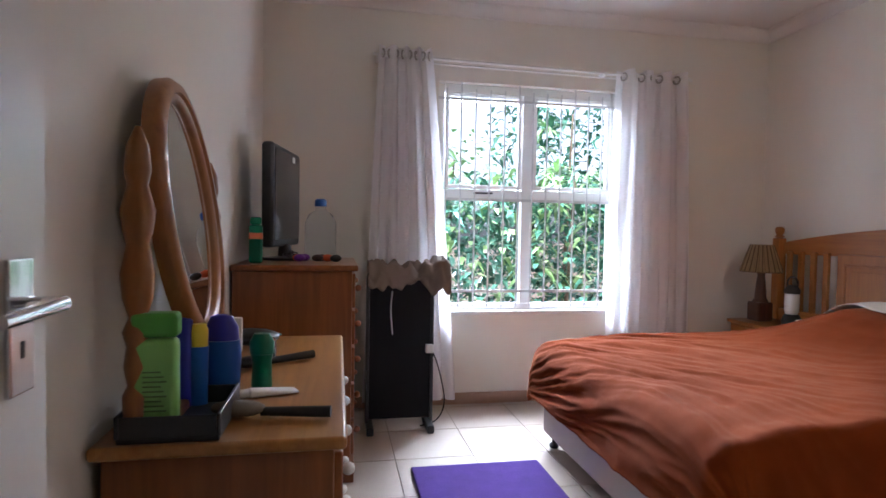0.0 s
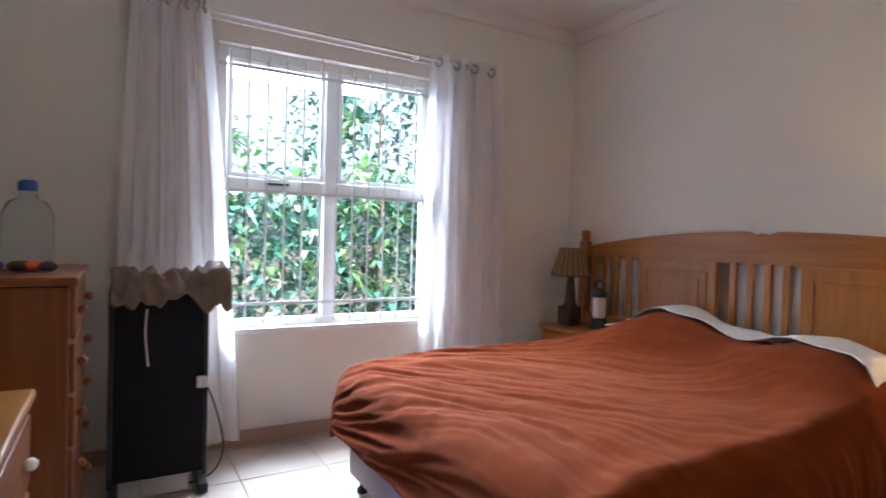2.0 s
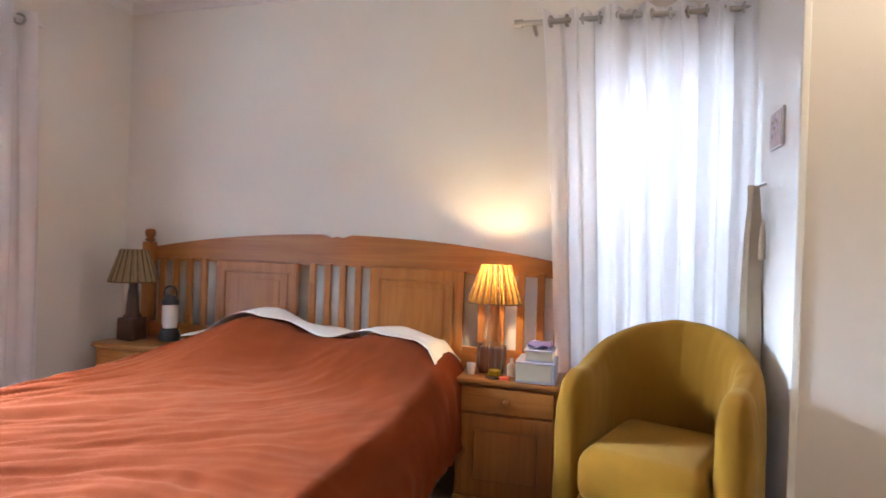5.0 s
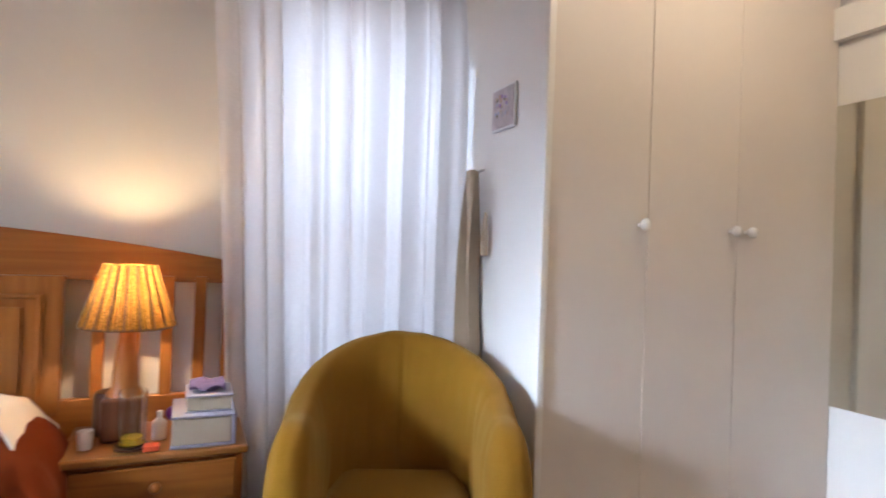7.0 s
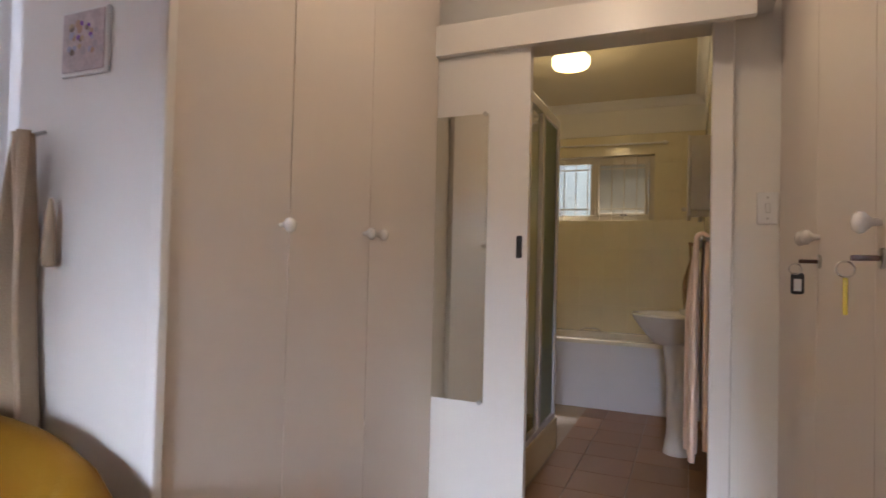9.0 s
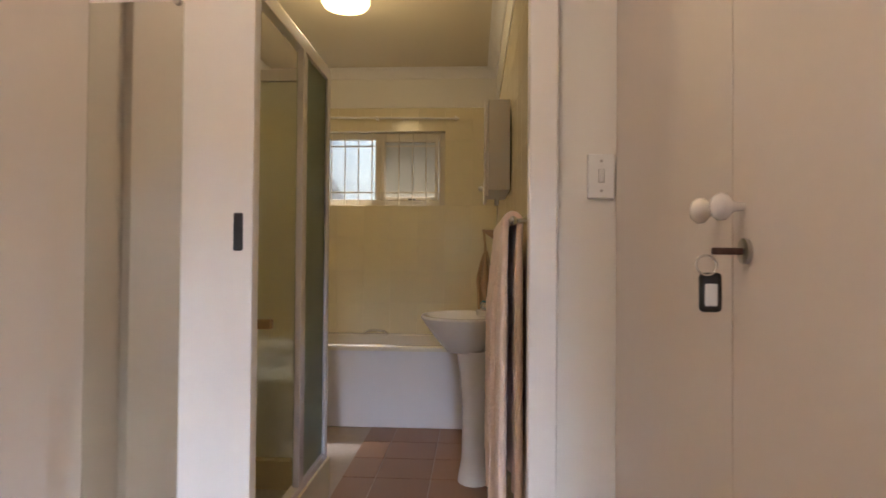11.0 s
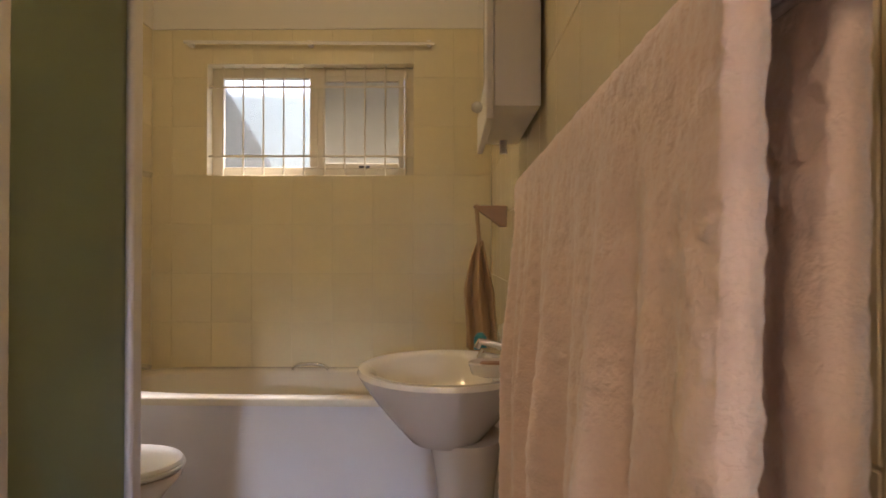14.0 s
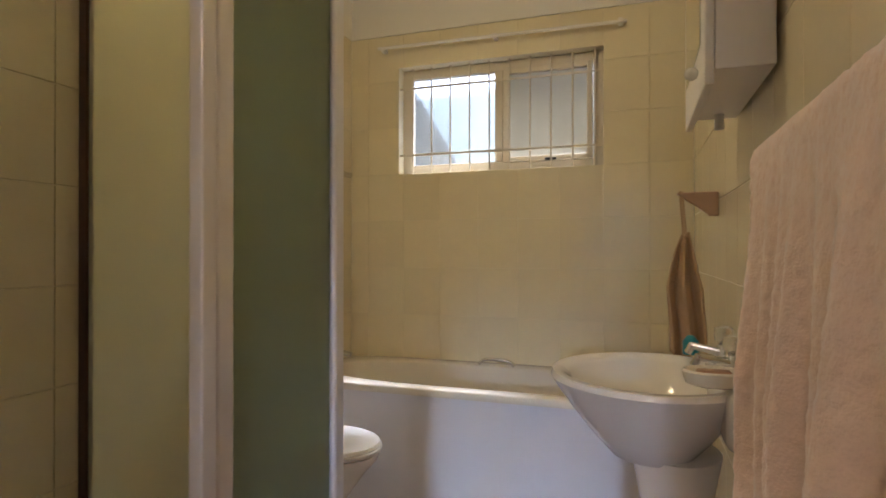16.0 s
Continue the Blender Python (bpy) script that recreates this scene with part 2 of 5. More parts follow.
LAMPWOOD = wood("red_brown_turned_wood", (0.15, 0.052, 0.024), (0.08, 0.026, 0.013), 2)
ACRYL = mat("clear_acrylic", (0.9, 0.9, 0.88), 0.05, vary=0.0, Transmission_Weight=0.8, IOR=1.45)
MIRROR = mat("mirror_silver", (0.82, 0.83, 0.80), 0.015, 1.0, vary=0.01)
OLDMIR = mat("aged_mirror", (0.74, 0.74, 0.66), 0.05, 1.0, vary=0.04)
LAMPGLASS = glow("lit_opal_glass", (1.0, 0.80, 0.33), 1.3)


# ---- mesh helpers ----
def box(bm, x0, x1, y0, y1, z0, z1, bevel=0.0, seg=2):
    r = bmesh.ops.create_cube(bm, size=1.0, matrix=Matrix.LocRotScale(((x0 + x1) / 2, (y0 + y1) / 2, (z0 + z1) / 2), None, (abs(x1 - x0), abs(y1 - y0), abs(z1 - z0))))
    if bevel:
        edges = list({e for v in r["verts"] for e in v.link_edges})
        bmesh.ops.bevel(bm, geom=edges, offset=bevel, segments=seg, affect="EDGES", profile=0.5)
    return bm


def boxed(*a, **k):
    return box(bmesh.new(), *a, **k)


def rod(bm, a, b, r, n=12, r2=None):
    a, b = Vector(a), Vector(b)
    d = b - a
    m = Matrix.Translation((a + b) / 2) @ d.to_track_quat("Z", "Y").to_matrix().to_4x4()
    bmesh.ops.create_cone(bm, cap_ends=True, segments=n, radius1=r, radius2=r if r2 is None else r2, depth=d.length, matrix=m)
    return bm


def rodded(*a, **k):
    return rod(bmesh.new(), *a, **k)


def lathe(profile, at, n=24, sx=1.0, sy=1.0):
    """Turned shape: rows of radius, height."""
    bm = bmesh.new()
    rings = [[bm.verts.new((at[0] + r * sx * math.cos(2 * math.pi * i / n), at[1] + r * sy * math.sin(2 * math.pi * i / n), at[2] + z)) for i in range(n)] for r, z in profile]
    for p, q in zip(rings, rings[1:]):
        for i in range(n):
            bm.faces.new((p[i], p[(i + 1) % n], q[(i + 1) % n], q[i]))
    for ring, flip in ((rings[0], True), (rings[-1], False)):
        bm.faces.new(reversed(ring) if flip else ring)
    return bm


def sheet(fn, nu, nv, thick=0.0):
    """Grid surface from fn(u, v); thick: offset of a second skin along the normal."""
    bm = bmesh.new()
    g = [[bm.verts.new(fn(i / nu, j / nv)) for i in range(nu + 1)] for j in range(nv + 1)]
    for j in range(nv):
        for i in range(nu):
            bm.faces.new((g[j][i], g[j][i + 1], g[j + 1][i + 1], g[j + 1][i]))
    if thick:
        bmesh.ops.recalc_face_normals(bm, faces=bm.faces)
        bmesh.ops.solidify(bm, geom=bm.faces[:], thickness=thick)
    return bm


def torus(bm, at, axis, big, small, n=18, m=8):
    q = Vector(axis).to_track_quat("Z", "Y").to_matrix()
    g = []
    for i in range(n):
        a = 2 * math.pi * i / n
        g.append([bm.verts.new(Vector(at) + q @ Vector(((big + small * math.cos(b)) * math.cos(a), (big + small * math.cos(b)) * math.sin(a), small * math.sin(b)))) for b in (2 * math.pi * j / m for j in range(m))])
    for i in range(n):
        for j in range(m):
            bm.faces.new((g[i][j], g[(i + 1) % n][j], g[(i + 1) % n][(j + 1) % m], g[i][(j + 1) % m]))
    return bm


def ball(bm, at, r, sx=1, sy=1, sz=1, seg=14):
    bmesh.ops.create_uvsphere(bm, u_segments=seg, v_segments=seg // 2 + 2, radius=r, matrix=Matrix.LocRotScale(at, None, (sx, sy, sz)))
    return bm


def balled(*a, **k):
    return ball(bmesh.new(), *a, **k)


def flat_normals(me):
    """Shading weighted by area, so that flat faces stay flat beside their rounded edges."""
    around = [[] for _ in me.vertices]
    for f in me.polygons:
        n, a = f.normal.copy(), f.area
        for v in f.vertices:
            around[v].append((n, a))
    out = []
    for f in me.polygons:
        fn = f.normal
        for v in f.vertices:
            q = Vector((0, 0, 0))
            for n, a in around[v]:
                if n.dot(fn) > 0.6:
                    q += n * a
            out.append(q.normalized() if q.length > 1e-12 else fn.copy())
    me.normals_split_custom_set(out)


def mesh_of(name, bm, material, smooth=40):
    bmesh.ops.recalc_face_normals(bm, faces=bm.faces)
    me = bpy.data.meshes.new(name)
    bm.to_mesh(me)
    bm.free()
    me.materials.append(material)
    if smooth:
        me.shade_smooth()
        me.set_sharp_from_angle(angle=radians(smooth))
        if smooth <= 70 and len(me.polygons) < 4000:
            flat_normals(me)
    return me


def thing(name, label, category, at=(0, 0, 0), group=""):
    ob = new(name)
    ob.empty_display_size = 0.1
    ob.location = at
    return tagged(ob, label, category, group)


def part(name, bm, material, parent, label="", smooth=40):
    """One mesh, given in world coordinates, under a thing or a part."""
    root = parent
    off = Vector((0, 0, 0))
    while root is not None:
        off += root.location
        root = root.parent
    bmesh.ops.translate(bm, verts=bm.verts, vec=-off)
    ob = new(name, mesh_of(name, bm, material, smooth))
    ob.parent = parent
    return tagged(ob, label)


def solid(name, bm, material, label, category, kind="", smooth=40, group=""):
    """A thing that is one mesh."""
    return tagged(new(name, mesh_of(name, bm, material, smooth)), label, category, group, kind)


def struct(name, bm, material, label="", category="wall", smooth=30):
    return solid(name, bm, material, label, category, "structure", smooth)


def wall_x(bm, y0, y1, x0, x1, z0, z1, holes=()):
    """A wall along x with rectangular openings (xa, xb, za, zb)."""
    cur = x0
    for xa, xb, za, zb in sorted(holes):
        box(bm, cur, xa, y0, y1, z0, z1)
        if za > z0:
            box(bm, xa, xb, y0, y1, z0, za)
        if zb < z1:
            box(bm, xa, xb, y0, y1, zb, z1)
        cur = xb
    box(bm, cur, x1, y0, y1, z0, z1)
    return bm


def wall_y(bm, x0, x1, y0, y1, z0, z1, holes=()):
    cur = y0
    for ya, yb, za, zb in sorted(holes):
        box(bm, x0, x1, cur, ya, z0, z1)
        if za > z0:
            box(bm, x0, x1, ya, yb, z0, za)
        if zb < z1:
            box(bm, x0, x1, ya, yb, zb, z1)
        cur = yb
    box(bm, x0, x1, cur, y1, z0, z1)
    return bm


# ---- structure ----
CZ, BZ = 2.60, 2.72
XW, XE, YN = -3.49, 0.0, 0.0
WX0, WX1, WZ0, WZ1 = -2.40, -1.13, 0.61, 2.11
struct("wall_north", wall_x(bmesh.new(), 0, 0.2, XW - 0.2, 0.25, 0, 2.9, [(WX0, WX1, WZ0, WZ1)]), WALL, "cream painted bedroom wall with a barred window")
struct("wall_east", wall_y(bmesh.new(), 0, 0.25, -4.95, 0, 0, 2.9, [(-3.38, -2.80, 0.75, 2.06)]), WALL, "cream painted wall behind the bed headboard")
struct("wall_west", boxed(XW - 0.2, XW, -4.9, 0, 0, 2.9), WALL, "cream painted wall behind the dressing table")
struct("wall_south", wall_x(bmesh.new(), -3.95, -3.80, XW, -2.60, 0, 2.9, [(XW + 0.06, -2.66, 0, 2.04)]), WALL, "cream wall with the bedroom entrance")
# out of view: added to close the space behind the entrance
struct("wall_hall", boxed(XW - 0.2, -2.6, -5.1, -4.9, 0, 2.9), WALL, "unseen plain wall added to close off the hall")
DX0, DX1, BXW = -1.80, -0.98, -1.83
struct("wall_passage", wall_x(bmesh.new(), -5.17, -5.085, -2.62, 0.23, 0, 2.9, [(BXW, DX1, 0, 2.15)]), WALL, "painted wall with the bathroom doorway")
BXE, BYS = 0.03, -8.16
struct("wall_bath_west", boxed(BXW - 0.2, BXW, BYS - 0.2, -5.092, 0, 2.9), WGROUT, "tiled bathroom side wall")
struct("wall_bath_east", boxed(BXE, BXE + 0.2, BYS - 0.2, -5.1, 0, 2.9), WGROUT, "tiled bathroom wall in the shower")
BW = (-1.405, -0.276, 1.612, 2.22)
struct("wall_bath_south", wall_x(bmesh.new(), BYS - 0.2, BYS, BXW, BXE, 0, 2.9, [BW]), WGROUT, "tiled bathroom end wall with a small barred window")
struct("upper_wall_bath", boxed(BXW, BXE, BYS, BYS + 0.009, 2.41, 2.9), WALL, "cream paint above the bathroom tiles")
up = boxed(BXW, BXW + 0.009, BYS + 0.009, -5.109, 2.41, 2.9)
box(up, BXE - 0.009, BXE, BYS + 0.009, -5.109, 2.41, 2.9)
struct("upper_wall_sides", up, WALL, "cream paint above the bathroom side tiles")
struct("ceiling", boxed(XW - 0.2, 0.25, -5.085, 0.2, CZ, CZ + 0.1), CEIL, "white painted bedroom ceiling", "ceiling")
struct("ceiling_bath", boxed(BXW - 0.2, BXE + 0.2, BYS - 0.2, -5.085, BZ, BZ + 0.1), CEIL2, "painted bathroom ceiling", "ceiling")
floor_bed = struct("floor", boxed(XW - 0.2, 0.25, -5.085, 0.2, -0.12, -0.006), GROUT, "beige tiled bedroom floor", "floor")
floor_bath = struct("floor_bath", boxed(BXW - 0.2, BXE + 0.2, BYS - 0.2, -5.085, -0.12, -0.006), GROUT, "brown tiled bathroom floor", "floor")


def cornice(name, a, b, z, into):
    """A coved strip under a ceiling, from a to b; into: the way off the wall."""
    a, b, n = Vector((*a, z)), Vector((*b, z)), Vector((*into, 0))
    prof = [(0, -0.075), (0.012, -0.07), (0.016, -0.052), (0.035, -0.022), (0.055, -0.012), (0.075, -0.010), (0.08, 0), (0, 0)]
    bm = bmesh.new()
    r0 = [bm.verts.new(a + n * u + Vector((0, 0, w))) for u, w in prof]
    r1 = [bm.verts.new(b + n * u + Vector((0, 0, w))) for u, w in prof]
    for i in range(len(prof)):
        j = (i + 1) % len(prof)
        bm.faces.new((r0[i], r0[j], r1[j], r1[i]))
    return struct(name, bm, CEIL, "white coved plaster cornice", "cornice", 60)


cornice("trim_north", (XW, 0), (0, 0), CZ - 0.001, (0, -1))
cornice("trim_east", (0, 0), (0, -3.46), CZ - 0.001, (-1, 0))
cornice("trim_west", (XW, -3.8), (XW, 0), CZ - 0.001, (1, 0))
cornice("trim_bath_south", (BXW, BYS + 0.009), (BXE, BYS + 0.009), BZ - 0.001, (0, 1))
cornice("trim_bath_west", (BXW + 0.009, -5.11), (BXW + 0.009, BYS), BZ - 0.001, (1, 0))
sk = boxed(XW + 0.01, -0.01, -0.012, 0, 0, 0.075, 0.003)
struct("baseboard_north", sk, SKIRT, "brown skirting tiles along the window wall", "skirting")
struct("baseboard_west", boxed(XW, XW + 0.012, -3.8, -0.015, 0, 0.075, 0.003), SKIRT, "brown skirting tiles along the wall", "skirting")
struct("baseboard_east", boxed(-0.012, 0, -3.46, -0.015, 0, 0.075, 0.003), SKIRT, "brown skirting tiles behind the bed", "skirting")

# garden ground
struct("ground", boxed(-60, 60, -60, 60, -0.35, -0.2), SOIL, "dark garden soil with dry leaves", "ground")


# ---- bedroom windows ----
def window(name, label, x0, x1, z0, z1, y, mull, trans):
    w = thing(name, label, "window", ((x0 + x1) / 2, y, z0))
    w["kind"] = "structure"
    f = bmesh.new()
    box(f, x0, x0 + 0.05, y - 0.025, y + 0.025, z0, z1, 0.006)
    box(f, x1 - 0.05, x1, y - 0.025, y + 0.025, z0, z1, 0.006)
    box(f, x0 + 0.05, x1 - 0.05, y - 0.024, y + 0.024, z1 - 0.055, z1, 0.006)
    box(f, x0 + 0.05, x1 - 0.05, y - 0.024, y + 0.024, z0, z0 + 0.05, 0.006)
    part("window_frame", f, FRAME, w)
    part("mullion", boxed(mull - 0.035, mull + 0.035, y - 0.028, y + 0.028, z0 + 0.05, z1 - 0.055, 0.005), FRAME, w)
    part("transom", boxed(x0 + 0.05, x1 - 0.05, y - 0.022, y + 0.03, trans - 0.035, trans + 0.035, 0.005), FRAME, w)
    for a, b in ((x0 + 0.05, mull - 0.035), (mull + 0.035, x1 - 0.05)):
        for c, d in ((z0 + 0.05, trans - 0.035), (trans + 0.035, z1 - 0.055)):
            p = part("pane", boxed(a, b, y + 0.002, y + 0.006, c, d), GLASS, w)
            p.visible_shadow = False
            if c > trans:
                s = bmesh.new()
                box(s, a + 0.004, a + 0.03, y - 0.032, y - 0.002, c + 0.004, d - 0.004, 0.003)
                box(s, b - 0.03, b - 0.004, y - 0.032, y - 0.002, c + 0.004, d - 0.004, 0.003)
                box(s, a + 0.03, b - 0.03, y - 0.031, y - 0.002, c + 0.004, c + 0.03, 0.003)
                box(s, a + 0.03, b - 0.03, y - 0.031, y - 0.002, d - 0.03, d - 0.004, 0.003)
                part("sash", s, FRAME, w)
    return w


w1 = window("window_1", "white framed window with four panes", WX0, WX1, WZ0, WZ1, 0.075, -1.78, 1.385)
part("latch", boxed(-2.15, -2.02, 0.03, 0.045, 1.39, 1.402, 0.003), BLACK, w1, "dark window stay")
struct("window_sill", boxed(WX0 - 0.0, WX1 + 0.0, -0.012, 0.05, WZ0 - 0.02, WZ0 + 0.006, 0.004), FRAME, "white painted window sill", "sill")
bars = thing("burglar_bars", "pale painted steel burglar bars inside the window", "burglar bars", (-1.78, 0.02, WZ0))
for i in range(13):
    x = -2.345 + i * 0.0985
    part("bar", rodded((x, 0.012, WZ0 + 0.03), (x, 0.012, WZ1 - (0.0 if i % 4 == 1 else 0.04)), 0.0055, 8), BARS, bars)
for z in (0.745, 1.352, 2.005):
    part("cross_bar", boxed(WX0, WX1, 0.018, 0.026, z - 0.009, z + 0.009, 0.002), BARS, bars)

w2 = thing("window_2", "white framed window behind a sheer curtain", "window", (0.1, -3.09, 0.75))
w2["kind"] = "structure"
for y0, y1, z0, z1 in ((-3.38, -3.33, 0.75, 2.06), (-2.85, -2.80, 0.75, 2.06), (-3.33, -2.85, 2.0, 2.06), (-3.33, -2.85, 0.75, 0.80), (-3.33, -2.85, 1.24, 1.29), (-3.11, -3.07, 0.80, 1.24), (-3.11, -3.07, 1.29, 2.0)):
    part("frame_bar", boxed(0.10, 0.15, y0, y1, z0, z1, 0.004), FRAME, w2)
p = part("pane", boxed(0.12, 0.124, -3.33, -2.85, 0.80, 2.0), GLASS, w2)
p.visible_shadow = False


# ---- curtains ----
def curtain(name, label, along, wall, off, top, bottom, z1, z0, folds, seed, billow=0.0):
    """Hanging eyelet curtain. along: 0 runs in x, 1 in y. top, bottom: its ends at rod and hem."""
    rnd = random.Random(seed)
    ph = [rnd.uniform(0, 6.28) for _ in range(4)]
    ob = thing(name, label, "curtain", (wall, 0, 0) if along else (0, wall, 0))

    def f(u, v):
        k = v ** 0.8
        s = (top[0] * (1 - k) + bottom[0] * k) * (1 - u) + (top[1] * (1 - k) + bottom[1] * k) * u
        wav = math.sin(2 * math.pi * folds * u + ph[0] + 0.5 * math.sin(3 * v + ph[1]))
        d = off + 0.032 * wav * (1 - 0.25 * v) + 0.012 * math.sin(2 * math.pi * folds * 2.3 * u + ph[2] + v * 2) + 0.015 * math.sin(5 * v + ph[3]) * u * v
        s += 0.008 * math.sin(2 * math.pi * folds * u * 2 + ph[1])
        d += billow * u ** 3 * min(1, v * 5)
        z = z1 * (1 - v) + z0 * v + 0.006 * wav * (1 - v)
        return (wall - d, s, z) if along else (s, wall - d, z)

    part("drape", sheet(f, 26 * folds, 46), SHEER, ob, smooth=180)
    n = folds * 2
    for i in range(n):
        u = (i + 0.5) / n
        c = f(u, 0.022)
        axis = (0.35, 1, 0) if along else (1, 0.45 * (-1) ** i, 0)
        at = (wall - off, c[1], z1 - 0.045) if along else (c[0], wall - off, z1 - 0.045)
        part("eyelet_ring", torus(bmesh.new(), at, axis, 0.024, 0.006), STEEL, ob, "brushed steel eyelet")
    return ob


curtain("curtain", "white sheer curtain gathered beside the window", 0, 0, 0.09, (-2.79, -2.47), (-2.87, -2.28), 2.275, 0.06, 4, 3)
curtain("curtain", "white sheer curtain hanging beside the bed", 0, 0, 0.09, (-1.20, -0.69), (-1.24, -0.60), 2.235, 0.06, 4, 5)
curtain("curtain", "closed white sheer curtain glowing with daylight", 1, 0, 0.14, (-2.53, -3.45), (-2.68, -3.448), 2.295, 0.08, 6, 8, 0.075)
rodn = thing("curtain_rod", "double white metal curtain rod", "curtain rod", (-1.75, -0.09, 2.235))
part("pole", rodded((-2.83, -0.09, 2.222), (-0.66, -0.09, 2.195), 0.009), FRAME, rodn)
part("pole", rodded((-2.80, -0.045, 2.206), (-0.68, -0.045, 2.18), 0.006), FRAME, rodn)
for x in (-2.80, -1.30, -0.68):
    part("bracket", boxed(x - 0.008, x + 0.008, -0.10, 0, 2.19, 2.212, 0.002), FRAME, rodn)
rode = thing("curtain_rod", "brushed metal curtain rod", "curtain rod", (-0.10, -2.95, 2.25))
part("pole", rodded((-0.14, -2.42, 2.25), (-0.14, -3.45, 2.25), 0.013), STEEL, rode)
part("finial", rodded((-0.14, -2.40, 2.25), (-0.14, -2.44, 2.25), 0.019), STEEL, rode)
part("bracket", boxed(-0.15, 0, -2.50, -2.485, 2.235, 2.255, 0.002), STEEL, rode)

# ---- headboard, bed ----
hb = thing("headboard", "orange pine headboard with arched rail and raised panels", "headboard", (-0.05, -1.455, 0))
HC, HW = -1.455, 1.20


def rail_fn(u, v):
    y = HC + HW * (2 * u - 1)
    q = (2 * u - 1)
    top = 1.205 - 0.105 * abs(q) ** 2.0
    notch = max(0.0, 1 - abs(abs(q) - 0.0) / 0.068)
    top -= 0.016 * min(1, notch * 2.2) - 0.006 * (1 if abs(q) < 0.018 else 0)
    low = 1.035 - 0.012 * abs(q)
    return (-0.05, y, low + (top - low) * v)


part("top_rail", sheet(rail_fn, 110, 4, 0.035), PINE_Y, hb)
part("low_rail", boxed(-0.082, -0.05, HC - HW, HC + HW, 0.50, 0.66, 0.004), PINE_Y, hb)
for y in (HC - HW - 0.01, HC + HW + 0.01):
    post = part("post", boxed(-0.095, -0.035, y - 0.03, y + 0.03, 0, 1.13, 0.006), PINE_Z, hb)
    part("finial", lathe([(0.020, 0), (0.032, 0.012), (0.018, 0.022), (0.026, 0.035), (0.030, 0.055), (0.027, 0.07), (0.012, 0.078)], (-0.065, y, 1.13)), PINE_Z, post)


def raised_panel(y0, y1):
    pn = part("panel_frame", boxed(-0.088, -0.055, y0, y1, 0.62, 1.04, 0.003), PINE_Z, hb)
    bm = bmesh.new()
    for a, b, c, d in ((y0 + 0.05, y0 + 0.064, 0.66, 0.985), (y1 - 0.064, y1 - 0.05, 0.66, 0.985), (y0 + 0.064, y1 - 0.064, 0.971, 0.985)):
        box(bm, -0.096, -0.0875, a, b, c, d, 0.003)
    part("bead", bm, PINE_Z, pn)
    part("field", boxed(-0.094, -0.0875, y0 + 0.10, y1 - 0.10, 0.66, 0.945, 0.003), PINE_Z, pn)


raised_panel(HC + 0.215, HC + 0.725)
raised_panel(HC - 0.725, HC - 0.215)
for y in (HC - 1.111, HC - 1.014, HC - 0.917, HC - 0.819, HC - 0.145, HC - 0.055, HC + 0.035, HC + 0.125, HC + 0.819, HC + 0.917, HC + 1.014, HC + 1.111):
    part("slat", boxed(-0.08, -0.056, y - 0.018, y + 0.018, 0.65, 1.045, 0.004), PINE_Z, hb)

bed = thing("bed", "double bed with grey base and a rust fleece blanket", "bed", (-1.05, -1.47, 0))
BX0, BX1, BY0, BY1 = -1.95, -0.10, -2.17, -0.76
part("base", boxed(BX0 + 0.01, BX1, BY0 + 0.01, BY1 - 0.01, 0.075, 0.30, 0.02), BASE, bed)
part("mattress", boxed(BX0, BX1, BY0, BY1, 0.30, 0.50, 0.05, 4), SHEET, bed)
for x in (BX0 + 0.06, BX1 - 0.08):
    for y in (BY0 + 0.08, BY1 - 0.06):
        part("castor", lathe([(0.012, 0), (0.024, 0.004), (0.026, 0.02), (0.012, 0.032), (0.012, 0.05), (0.026, 0.06), (0.026, 0.08)], (x, y, 0), 14), BLACK, bed)


def pillow(y, x=-0.32, z=0.50, w=0.60):
    pl = balled((x, y, z + 0.085), 1.0, 0.16, w / 2, 0.08, 20)
    for v in pl.verts:
        v.co.z += 0.012 * math.sin(v.co.y * 21 + v.co.x * 13)
    return solid("pillow", pl, SHEET, "white cotton pillow under the blanket edge", "pillow", group="pillows on the bed", smooth=180)


pillow(-1.10)
pillow(-1.82)


def creases(s, t):
    """Wrinkles that fan out from the window-side foot corner, in -0.5 to 1."""
    fan = math.atan2(s + 0.42, 2.02 - t)
    far = math.hypot(s + 0.42, 2.02 - t)
    warp = 0.10 * noise.noise(Vector((s * 1.6, t * 1.3, 0)))
    a = noise.noise(Vector(((fan + warp) * 15, far * 1.3, 2.0)))
    b = noise.noise(Vector(((fan + warp * 1.4) * 34, far * 2.2, 9.0)))
    return max(-0.5, 0.9 * (1 - 2.6 * abs(a)) * 0.7 + 0.45 * (1 - 2.4 * abs(b)) - 0.25)


